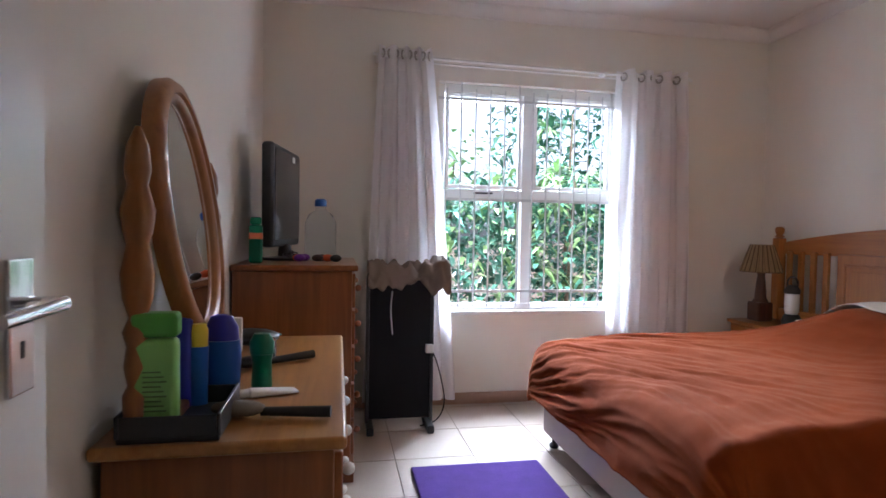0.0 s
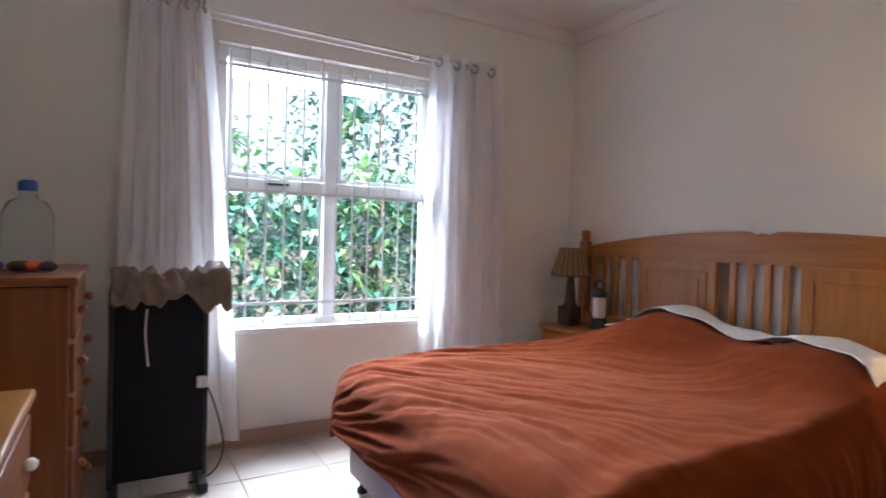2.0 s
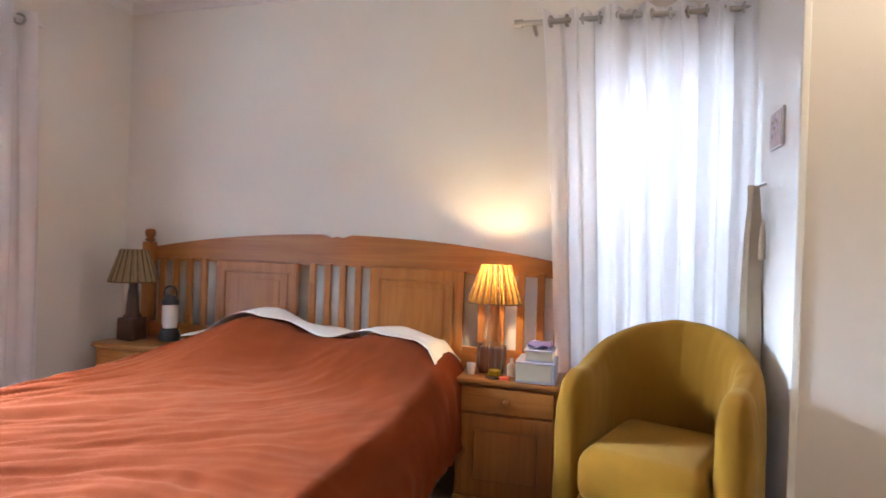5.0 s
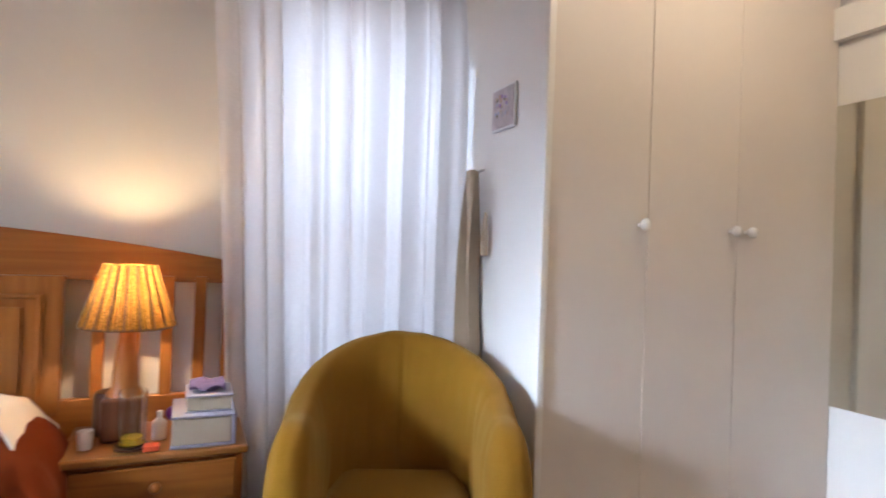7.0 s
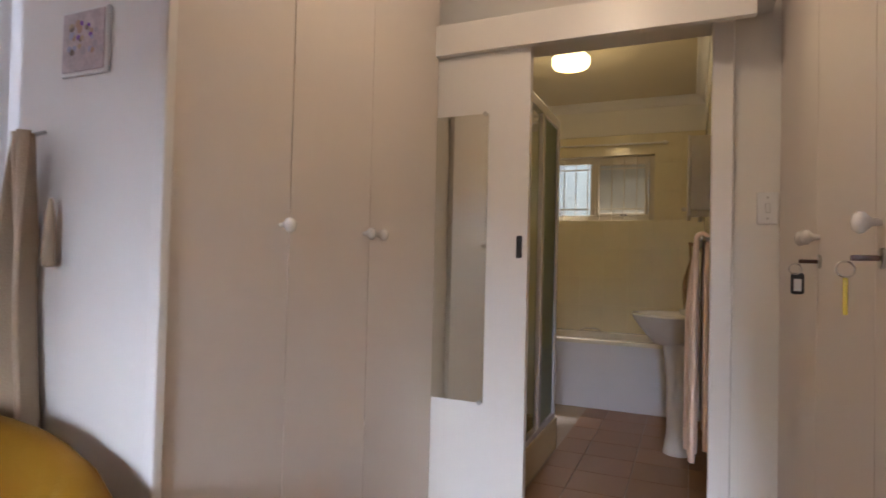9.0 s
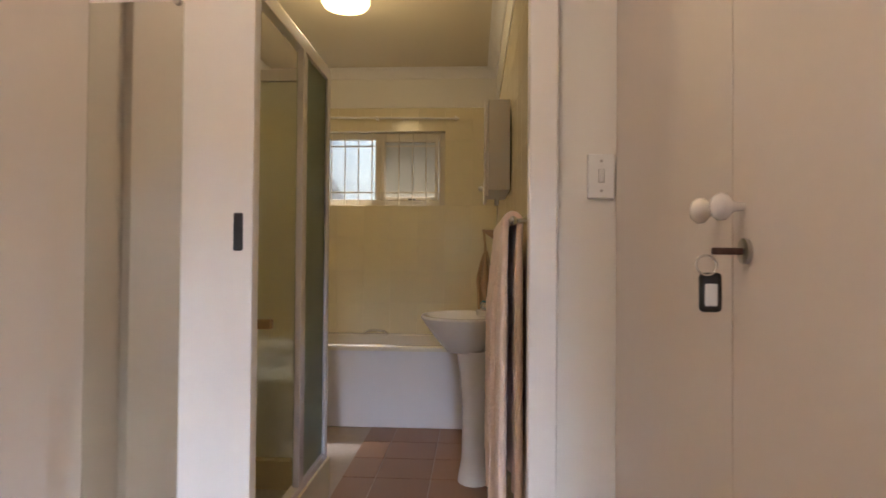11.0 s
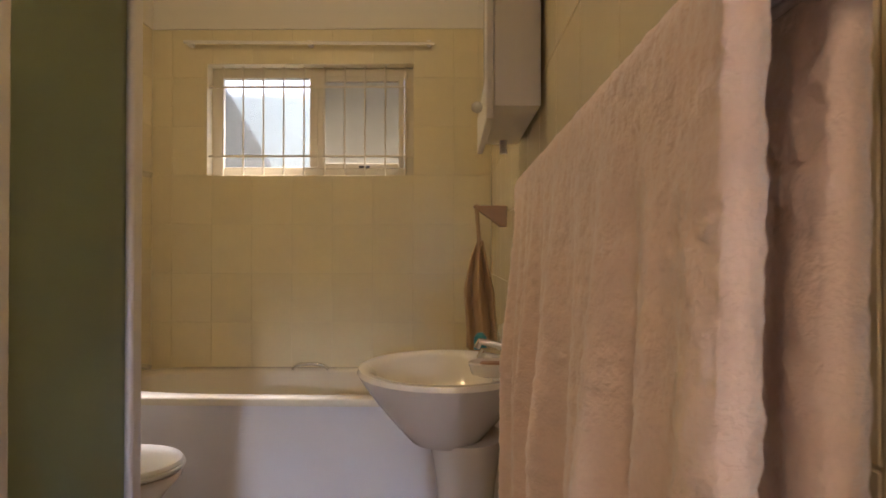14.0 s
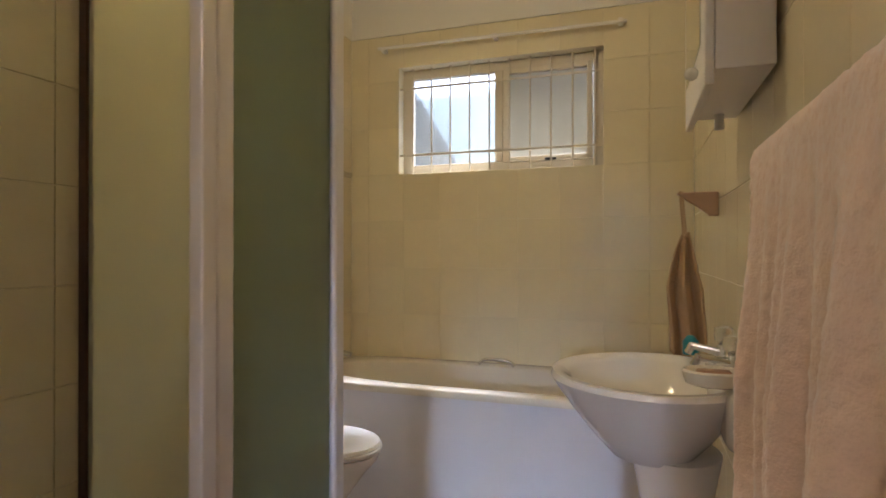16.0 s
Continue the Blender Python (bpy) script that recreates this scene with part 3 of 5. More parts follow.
def blanket(u, v):
    """u across from the window side to the chair side, v from the pillows to the foot."""
    W, L, D = BY1 - BY0, BX1 - BX0 - 0.22, 0.30
    s = -0.26 + u * (W + 0.64)
    t = v * (L + 0.35)
    edge_s, edge_t, zz = 0.0, 0.0, 0.0
    y = BY1 - min(max(s, 0), W)
    x = BX1 - 0.16 - min(t, L)
    hump = 0.235 * math.exp(-(max(t - 0.10, 0) / 0.42) ** 2) * (0.82 + 0.18 * math.cos((s - 0.36) * 6.6)) * min(1, max(0.35, 1.42 - abs(s - W / 2) / (W * 0.55)))
    swell = 0.045 * math.exp(-((t - 1.0) / 0.55) ** 2)
    z = 0.54 + hump + swell
    r = 0.085
    on, os_, of = max(-s, 0), max(s - W, 0), max(t - L, 0)
    over = math.hypot(on + os_, of)
    if over > 0:
        ang = min(over / r, math.pi / 2)
        ca, sa = of / over, (on - os_) / over
        way = math.atan2(sa, ca)
        fold = creases(s, t)
        out = r * math.sin(ang) * 0.62 + 0.02 * min(1, over * 8) + 0.05 * over + 0.022 * min(1, over * 4) * (0.6 + fold)
        z -= r * (1 - math.cos(ang)) + max(0, over - r * math.pi / 2) * (0.92 - 0.1 * abs(ca * sa) * 2)
        x -= out * ca
        y += out * sa + (0.07 * min(1, over * 6) * sa if sa > 0 else 0) * min(1, max(0, t - 0.4))
    far = math.hypot(s + 0.25, L + 0.15 - t)
    reach = math.exp(-(max(0, far - 0.35) / 1.1) ** 2) / (1 + 25 * over)
    z += 0.025 * creases(s, t) * reach
    z += 0.007 * noise.noise(Vector((s * 9 - t * 3, t * 3.0 + s * 2, 7.0))) * (1 - reach)
    z += 0.006 * noise.noise(Vector((s * 7, t * 3.2, 1.3))) + 0.004 * noise.noise(Vector((s * 17, t * 9, 5)))
    z += 0.006 * math.sin(t * 13 + 6 * noise.noise(Vector((s * 2.2, t, 8)))) * math.exp(-((s - W * 0.95) / 0.25) ** 2)
    return (x, y, z)


solid("blanket", sheet(blanket, 220, 240, 0.007), RUST, "rust orange fleece blanket rumpled over the bed", "blanket", smooth=180)


def fold_sheet(u, v):
    s = -0.02 + u * 1.62
    lap = min(1, max(0, (s - 1.18) / 0.25))
    t = v * (0.20 + 0.12 * lap)
    x = BX1 - 0.075 - t
    c = min(s, 1.41)
    hump = 0.235 * (0.82 + 0.18 * math.cos((c - 0.36) * 6.6)) * min(1, max(0.35, 1.42 - abs(c - 0.705) / (1.41 * 0.55)))
    hump *= 1 - 0.25 * lap * v
    z = 0.580 - 0.012 * v * (1 - lap) + hump - 0.02 * (1 - v) + 0.012 * math.sin(s * 18 + v * 3) + 0.02 * lap
    z += 0.014 * lap * noise.noise(Vector((s * 16, v * 5, 2)))
    if s > 1.36:
        z -= (s - 1.36) * 1.15
    y = BY1 - min(s, 1.44) - 0.25 * max(0, s - 1.44) + 0.012 * lap * noise.noise(Vector((s * 9, v * 6, 5)))
    return (x - 0.03 * max(0, s - 1.1), y, z)


solid("top_sheet", sheet(fold_sheet, 100, 14, 0.005), SHEET, "white sheet folded out above the blanket", "sheet", smooth=180)


# ---- bedside tables ----
def bedside(y0, y1):
    ob = thing("bedside_table", "orange pine bedside table with drawer and panelled door", "bedside table", (-0.22, (y0 + y1) / 2, 0), "bedside tables")
    part("tabletop", boxed(-0.425, -0.10, y0 - 0.012, y1 + 0.012, 0.558, 0.582, 0.008, 3), TOPWOOD, ob)
    part("body", boxed(-0.40, -0.105, y0, y1, 0.05, 0.558, 0.004), PINE_Z, ob)
    part("plinth", boxed(-0.41, -0.105, y0 - 0.006, y1 + 0.006, 0, 0.055, 0.005), PINE_Y, ob)
    dr = part("drawer", boxed(-0.414, -0.40, y0 + 0.02, y1 - 0.02, 0.435, 0.545, 0.005), PINE_Y, ob)
    part("knob", balled((-0.428, (y0 + y1) / 2, 0.49), 0.016), PINE_Y, dr)
    dd = part("door", boxed(-0.414, -0.40, y0 + 0.02, y1 - 0.02, 0.07, 0.425, 0.005), PINE_Z, ob)
    part("field", boxed(-0.422, -0.413, y0 + 0.085, y1 - 0.085, 0.14, 0.36, 0.007), PINE_Z, dd)
    part("knob", balled((-0.428, y1 - 0.045, 0.27), 0.014), PINE_Y, dd)


bedside(-0.66, -0.22)
bedside(-2.69, -2.24)


def table_lamp(x, y, zt, shade, lit, label):
    ob = thing("table_lamp", label, "lamp", (x, y, zt), "bedside lamps")
    part("base_block", boxed(x - 0.056, x + 0.056, y - 0.056, y + 0.056, zt, zt + 0.125, 0.012, 3), LAMPWOOD if lit else DARKWOOD, ob, "squared dark wooden block")
    # lit lamp's stem in paler pine: the bulb's light put into the wood
    part("stem", lathe([(0.05, 0.125), (0.046, 0.135), (0.036, 0.15), (0.033, 0.20), (0.027, 0.26), (0.022, 0.30), (0.026, 0.315), (0.016, 0.325), (0.012, 0.40)], (x, y, zt), 20), PINE_Z if lit else DARKWOOD, ob)
    part("bulb_holder", lathe([(0.014, 0.40), (0.016, 0.405), (0.016, 0.425), (0.010, 0.428)], (x, y, zt), 14), WPLAS, ob)
    n, z0, z1, r0, r1 = 40, zt + 0.325, zt + 0.503, 0.124, 0.066
    bm = bmesh.new()
    rows = []
    for r, z in ((r0, z0), (r1, z1)):
        rows.append([bm.verts.new((x + (r + (0.005 if i % 2 else -0.003)) * math.cos(2 * math.pi * i / (2 * n)), y + (r + (0.005 if i % 2 else -0.003)) * math.sin(2 * math.pi * i / (2 * n)), z)) for i in range(2 * n)])
    for i in range(2 * n):
        bm.faces.new((rows[0][i], rows[0][(i + 1) % (2 * n)], rows[1][(i + 1) % (2 * n)], rows[1][i]))
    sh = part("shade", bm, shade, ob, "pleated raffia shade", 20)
    rb = bmesh.new()
    for i in range(0, 2 * n, 4):
        a = 2 * math.pi * i / (2 * n)
        rod(rb, (x + (r0 + 0.003) * math.cos(a), y + (r0 + 0.003) * math.sin(a), z0), (x + (r1 + 0.003) * math.cos(a), y + (r1 + 0.003) * math.sin(a), z1), 0.0036, 5)
    part("ribs", rb, SHADE_RIB, sh)
    part("hem", torus(bmesh.new(), (x, y, z0), (0, 0, 1), r0, 0.004, 40, 6), SHADE_RIB, sh)


table_lamp(-0.27, -0.33, 0.582, SHADE_OFF, False, "unlit lamp with dark turned base and pleated raffia shade")
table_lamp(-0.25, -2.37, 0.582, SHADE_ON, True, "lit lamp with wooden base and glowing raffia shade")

lan = thing("camping_lantern", "black camping lantern with a white globe", "lantern", (-0.20, -0.52, 0.582))
part("foot", lathe([(0.055, 0), (0.058, 0.03), (0.045, 0.06), (0.035, 0.07)], (-0.20, -0.52, 0.582), 20), BLACK, lan)
part("globe", lathe([(0.036, 0.07), (0.042, 0.10), (0.042, 0.19), (0.036, 0.20)], (-0.20, -0.52, 0.582), 20), WPLAS, lan, "white diffuser")
part("cap", lathe([(0.045, 0.20), (0.048, 0.22), (0.03, 0.25), (0.01, 0.255)], (-0.20, -0.52, 0.582), 20), BLACK, lan)
part("carry_handle", torus(bmesh.new(), (-0.20, -0.52, 0.845), (1, 0, 0), 0.042, 0.006), BLACK, lan)

# things on the lit bedside table
bk = thing("book", "thick book with blue grey cover", "book", (-0.30, -2.57, 0.582), "books on the bedside table")
part("page_block", boxed(-0.405, -0.20, -2.655, -2.50, 0.590, 0.665, 0.004), PAPER, bk, "cream page block")
part("cover", boxed(-0.41, -0.195, -2.668, -2.656, 0.582, 0.672, 0.004), COVER, bk)
part("board", boxed(-0.41, -0.195, -2.656, -2.497, 0.582, 0.590, 0.002), COVER, bk)
part("board", boxed(-0.41, -0.195, -2.656, -2.497, 0.665, 0.672, 0.002), COVER, bk)
bk = thing("book", "smaller book lying on the thick book", "book", (-0.30, -2.58, 0.672), "books on the bedside table")
part("page_block", boxed(-0.375, -0.23, -2.655, -2.535, 0.676, 0.715, 0.003), PAPER, bk)
part("board", boxed(-0.38, -0.225, -2.66, -2.53, 0.672, 0.676, 0.001), COVER, bk)
part("board", boxed(-0.38, -0.225, -2.66, -2.53, 0.715, 0.720, 0.001), COVER, bk)
gs = sheet(lambda u, v: (-0.35 + 0.13 * u, -2.64 + 0.10 * v, 0.724 + 0.018 * abs(math.sin(u * 8 + v * 5))), 16, 12, 0.002)
solid("cleaning_cloth", gs, mat("violet_cloth", (0.2, 0.16, 0.34), 0.9, vary=0.5, scale=60), "crumpled violet patterned cloth on the books", "cloth", smooth=180)
gl = thing("drinking_glass", "glass tumbler holding a yellow candle", "glass", (-0.36, -2.40, 0.582))
part("glass_body", lathe([(0.03, 0), (0.033, 0.003), (0.036, 0.15), (0.034, 0.15), (0.030, 0.012), (0.001, 0.012)], (-0.36, -2.40, 0.592), 24), TUMBLER, gl)
part("candle", lathe([(0.028, 0), (0.028, 0.02)], (-0.36, -2.40, 0.596), 20), AMBER, gl, "yellow wax")
part("saucer", lathe([(0.03, -0.0), (0.045, 0.003), (0.045, 0.009), (0.03, 0.009)], (-0.36, -2.40, 0.573 + 0.009), 24), DARKWOOD, gl)
solid("trinket_box", lathe([(0.05, 0), (0.055, 0.02), (0.055, 0.11), (0.05, 0.125), (0.02, 0.13)], (-0.20, -2.34, 0.582), 20), DARKWOOD, "dark wooden jar behind the glass", "jar")
solid("purple_ball", balled((-0.24, -2.50, 0.64), 0.022), VIOLET, "small purple plastic ball on a bottle", "ball")
solid("pump_bottle", lathe([(0.02, 0), (0.02, 0.05), (0.008, 0.06), (0.008, 0.08)], (-0.29, -2.465, 0.582), 14), WPLAS, "small white cosmetic bottle", "bottle")
solid("matchbox", boxed(-0.41, -0.37, -2.47, -2.43, 0.583, 0.597, 0.002), ORANGE, "small orange and white box", "box")
solid("cup", lathe([(0.016, 0), (0.02, 0.03), (0.021, 0.05), (0.019, 0.05), (0.015, 0.004)], (-0.33, -2.285, 0.582), 16), WPLAS, "small white cup on the bedside table", "cup")

# ---- armchair ----
ac = thing("armchair", "mustard yellow velvet tub armchair", "armchair", (-0.66, -3.085, 0))
AX, AY, RO, RI = -0.66, -3.08, 0.325, 0.20


def tub(u, v):
    """u round from one arm's front to the other's, v round the section."""
    a = (u - 0.5) * 2
    run = abs(a)
    arc = 0.66
    if run < arc:
        th = a / arc * math.pi / 2
        cx, cy, nx, ny = AX, AY, math.cos(th), math.sin(th)
    else:
        s = (run - arc) / (1 - arc) * 0.285
        cx, cy, nx, ny = AX - s, AY, 0.0, math.copysign(1, a)
    h = 0.735 + 0.155 * math.cos(math.pi / 2 * min(1, run / 0.80)) ** 1.3
    if run > 0.86:
        h -= 0.03 * ((run - 0.86) / 0.14) ** 2
    b = v * 2 * math.pi
    rm, rw = (RO + RI) / 2, (RO - RI) / 2
    k = 3.2
    c, s_ = math.cos(b), math.sin(b)
    sq = (abs(c) ** k + abs(s_) ** k) ** (-1 / k)
    ru, hz = rm + rw * c * sq, 0.5 + 0.5 * s_ * sq
    lean = 0.05 * hz * (1 - min(1, run / 0.8))
    if c < 0:
        crease = math.exp(-((run - 0.52) / 0.025) ** 2) * math.exp(-((hz - 0.45) / 0.16) ** 2)
        ru += 0.012 * crease + 0.004 * math.exp(-(a / 0.012) ** 2) - 0.006 * math.sin(math.pi * hz) * math.cos(a * 4)
    ru += 0.006 * noise.noise(Vector((a * 5, hz * 3, 2.0))) + 0.003 * noise.noise(Vector((a * 17, hz * 9, 6.0)))
    e = max(0.0, (run - 0.88) / 0.12)
    tip = math.sqrt(max(0.0, 1 - e * e))
    ru = rm + (ru - rm) * (0.35 + 0.65 * tip)
    h = 0.10 + (h - 0.10) * (0.90 + 0.10 * tip)
    z = 0.10 + (h - 0.10) * hz + 0.004 * noise.noise(Vector((a * 9, 1.0, 4.0)))
    return (cx + nx * (ru + lean), cy + ny * (ru + lean * 0.4), z)


bm = sheet(tub, 170, 60)
bmesh.ops.remove_doubles(bm, verts=bm.verts, dist=0.0005)
bmesh.ops.holes_fill(bm, edges=[e for e in bm.edges if e.is_boundary])
part("shell", bm, MUST, ac, "rounded velvet back and arms", 60)
cu = boxed(-0.985, -0.46, AY - 0.212, AY + 0.212, 0.30, 0.475, 0.06, 5)
for v in cu.verts:
    if v.co.z > 0.4:
        v.co.z += 0.03 * (1 - min(1, ((v.co.y - AY) / 0.25) ** 2))
part("seat_cushion", cu, MUST, ac, smooth=180)
part("front_panel", boxed(-0.945, -0.5, AY - 0.215, AY + 0.215, 0.08, 0.32, 0.02), MUST, ac)
for x in (-0.88, -0.50):
    for y in (AY - 0.24, AY + 0.24):
        part("foot", rodded((x, y, 0), (x, y, 0.105), 0.02, 12, 0.026), DARKWOOD, ac)

ac.rotation_euler = (0, 0, radians(-20))

# ---- fitted wardrobes ----
KNOB = [(0.006, 0), (0.007, 0.012), (0.011, 0.018), (0.019, 0.026), (0.020, 0.034), (0.014, 0.042), (0.004, 0.045)]


def knob(parent, x, y, z, way):
    bm = lathe(KNOB, (0, 0, 0), 18)
    bmesh.ops.rotate(bm, verts=bm.verts, cent=(0, 0, 0), matrix=Matrix.Rotation(radians(90 * way), 3, "Y"))
    bmesh.ops.translate(bm, verts=bm.verts, vec=(x, y, z))
    return part("knob", bm, PORC, parent, "white porcelain knob", 60)


def wardrobe(label, front, back, y0, y1, splits, way, knobs):
    ob = thing("wardrobe", label, "wardrobe", ((front + back) / 2, (y0 + y1) / 2, 0), "fitted wardrobes")
    f = front - way * 0.022
    part("carcass", boxed(min(f, back), max(f, back), y0, y1, 0, CZ - 0.002), CUPB, ob)
    ys = [y0, *splits, y1]
    doors = []
    for a, b in zip(ys, ys[1:]):
        doors.append(part("door", boxed(min(f, front), max(f, front), a + 0.0013, b - 0.0013, 0.08, CZ - 0.03, 0.0015), CUPB, ob))
    for k, y in knobs:
        knob(doors[k], front, y, 1.268, way)
    return doors


wardrobe("cream painted fitted wardrobe with porcelain knobs", -0.735, -0.003, -4.72, -3.485, [-4.283, -3.872], -1, [(2, -3.835), (1, -4.245), (0, -4.325)])
# added panel, so that the door mirror reflects cream instead of a gap
struct("added_wardrobe_filler", boxed(-0.712, -0.30, -4.858, -4.722, 0, CZ - 0.003), CUPB, "added cream panel that hides a dark gap from the door mirror")
struct("trim_wardrobe", boxed(-0.745, -0.715, -3.487, -3.462, 0, CZ - 0.003, 0.004), WHITE, "white edge strip of the wardrobe", "trim")
struct("wall_nook", boxed(-0.715, -0.001, -3.484, -3.465, 0, CZ - 0.002), WHITE, "white painted side panel of the wardrobe", "wall")
rd = wardrobe("cream painted wardrobe with keys in its locks", -2.02, -2.60, -5.083, -3.44, [-4.40, -3.885], 1, [(1, -4.365), (0, -4.44), (2, -3.85)])


def key(door, y, z, tag):
    esc = part("escutcheon", rodded((-2.021, y, z), (-2.014, y, z), 0.018, 16), STEEL, door)
    k = part("key", boxed(-2.014, -1.972, y - 0.004, y + 0.004, z - 0.005, z + 0.005, 0.002), DARKWOOD, esc, "dark key in the lock")
    part("key_ring", torus(bmesh.new(), (-1.965, y, z - 0.02), (0, 1, 0.2), 0.014, 0.0018), CHROME, esc)
    if tag == "yellow":
        part("key_tag", boxed(-1.969, -1.961, y - 0.002, y + 0.002, z - 0.10, z - 0.034, 0.002), YELLOW, esc, "yellow key strap")
    else:
        bm = boxed(-1.985, -1.955, y - 0.004, y + 0.004, z - 0.085, z - 0.03, 0.006)
        part("key_tag", bm, BLACK, esc, "black key fob")
        part("fob_window", boxed(-1.979, -1.961, y - 0.005, y + 0.005, z - 0.077, z - 0.045, 0.002), WPLAS, esc)


key(rd[1], -4.355, 1.205, "black")
key(rd[2], -3.835, 1.205, "yellow")

# picture and robe in the nook
pc = thing("picture", "small floral picture on the wardrobe side", "picture", (-0.495, -3.46, 1.57))
part("board", boxed(-0.575, -0.425, -3.465, -3.455, 1.57, 1.716, 0.003), WPLAS, pc)
part("print", boxed(-0.567, -0.433, -3.455, -3.4525, 1.578, 1.708), PICM, pc)
rb = random.Random(4)
for i in range(26):
    part("blossom", balled((-0.50 + rb.uniform(-0.045, 0.045), -3.452, 1.655 + rb.uniform(-0.04, 0.035)), rb.uniform(0.005, 0.010), 1, 0.10, 1, 8), [COVER, SKIRT, KHAKI, VIOLET, BASE, ROBE][i % 6], pc)


def robe(u, v):
    w = 0.026 + 0.034 * min(1, v * 2.0) ** 0.7
    x = -0.368 + w * (2 * u - 1) + 0.02 * math.sin(v * 6)
    return (x, -3.415 - 0.035 * math.sin(math.pi * u) * min(1, v * 4 + 0.2) + 0.016 * math.sin(u * 13 + v * 2), 1.445 - 1.15 * v)


rob = thing("bathrobe", "beige towelling bathrobe hanging from a hook", "robe", (-0.35, -3.42, 1.445))
part("cloth_body", sheet(robe, 40, 40, 0.01), ROBE, rob, smooth=180)
part("hook", rodded((-0.365, -3.464, 1.455), (-0.365, -3.43, 1.44), 0.005), STEEL, rob)
cuff = lathe([(0.008, -0.05), (0.014, -0.045), (0.013, 0.0), (0.010, 0.06), (0.004, 0.10)], (-0.432, -3.44, 1.20), 12)
part("sleeve", cuff, ROBE, rob, "turned back towelling sleeve")

# ---- sliding bathroom door and frame ----
sd = thing("sliding_door", "white sliding door with a tall frameless mirror", "door", (-0.74, -4.86, 0))
part("door_leaf", boxed(-1.118, -0.30, -4.905, -4.865, 0.012, 2.075, 0.003), WHITE, sd)
mi = part("mirror", boxed(-0.945, -0.50, -4.865, -4.859, 0.61, 1.80), OLDMIR, sd, "aged frameless mirror", 0)
for x in (-0.93, -0.56):
    for z in (0.61, 1.80):
        part("mirror_clip", rodded((x, -4.866, z), (x, -4.853, z), 0.009), STEEL, mi)
part("pull", boxed(-1.095, -1.072, -4.867, -4.860, 1.205, 1.295, 0.004), BLACK, sd, "recessed black finger pull")
struct("pelmet", boxed(-1.915, -0.30, -4.86, -4.825, 2.055, 2.185, 0.003), WHITE, "white board covering the sliding door track", "pelmet")
struct("soffit", boxed(-1.99, -0.30, -5.083, -4.86, 2.155, 2.184), WHITE, "white track housing", "pelmet")
fr = bmesh.new()
box(fr, DX0 - 0.062, DX0 + 0.016, -5.09, -5.045, 0, 2.15, 0.008, 3)
box(fr, DX1 - 0.02, DX1, -5.185, -5.045, 0, 2.15, 0.005)
box(fr, DX0 + 0.016, DX1 - 0.02, -5.185, -5.045, 2.13, 2.15, 0.005)
struct("door_frame", fr, WHITE, "white gloss bathroom door frame", "door frame")
sw = thing("light_switch", "white light switch beside the bathroom doorway", "switch", (-1.978, -5.08, 1.35))
part("plate", boxed(-2.014, -1.943, -5.085, -5.072, 1.352, 1.472, 0.004), WPLAS, sw)
# steel-grey backing plate: shade of the rocker's gap given as colour
part("rocker_gap_shade", boxed(-1.987, -1.970, -5.073, -5.0715, 1.394, 1.431), STEEL, sw, "grey plate in place of the shaded gap round the rocker")
rk = boxed(-1.985, -1.972, -5.0715, -5.066, 1.396, 1.429, 0.0015)
for v in rk.verts:
    v.co.y -= 0.004 * (v.co.z < 1.412)
part("rocker", rk, WPLAS, sw)
for z in (1.373, 1.452):
    part("screw", rodded((-1.9785, -5.0735, z), (-1.9785, -5.0705, z), 0.004), STEEL, sw)

# ---- entrance door ----
ed = thing("door_1", "white entrance door standing open against the wall", "door", (-3.40, -3.74, 0))
ed["kind"] = "structure"
LEAF = pose(-3.445, -3.68, 0, 0, 0, -1.5)


def leaf(bm):
    bm.transform(LEAF)
    return bm


lf = part("door_leaf", leaf(boxed(-0.02, 0.02, 0, 0.85, 0.01, 2.03, 0.004)), WHITE, ed)
part("handle_plate", leaf(boxed(0.02, 0.027, 0.755, 0.808, 0.942, 1.103, 0.003)), CHROME, lf, "polished handle plate")
hd = rodded((0.027, 0.782, 1.048), (0.068, 0.782, 1.048), 0.010)
rod(hd, (0.064, 0.794, 1.048), (0.062, 0.675, 1.043), 0.010, 12, 0.008)
ball(hd, (0.064, 0.794, 1.048), 0.010)
part("door_handle", leaf(hd), CHROME, lf, "chrome lever handle")
part("keyhole", leaf(boxed(0.0265, 0.028, 0.778, 0.784, 0.985, 1.005)), BLACK, lf)
ef = boxed(XW, XW + 0.06, -3.96, -3.79, 0, 2.04, 0.004)
box(ef, -2.66, -2.61, -3.96, -3.79, 0, 2.04, 0.004)
struct("entrance_frame", ef, WHITE, "white painted entrance frame", "door frame")

# ---- dressing table ----
dt = thing("dressing_table", "orange pine dressing table with an oval tilting mirror", "dressing table", (-3.24, -1.96, 0))
part("tabletop", boxed(-3.485, -3.010, -2.518, -1.412, 0.705, 0.732, 0.009, 3), TOPWOOD, dt, "honey coloured top")
part("body", boxed(-3.47, -3.035, -2.49, -1.425, 0.06, 0.705, 0.005), DPINE_Z, dt)
part("plinth", boxed(-3.47, -3.03, -2.495, -1.42, 0, 0.07, 0.004), DPINE_Y, dt)
for y0, y1 in ((-2.46, -1.97), (-1.94, -1.45)):
    for z0, z1 in ((0.10, 0.29), (0.31, 0.49), (0.51, 0.68)):
        d = part("drawer", boxed(-3.037, -3.017, y0, y1, z0, z1, 0.005), DPINE_Y, dt)
        for y in (y0 + 0.12, y1 - 0.12):
            part("knob", balled((-3.003, y, (z0 + z1) / 2), 0.015), WPLAS, d, "pale knob")
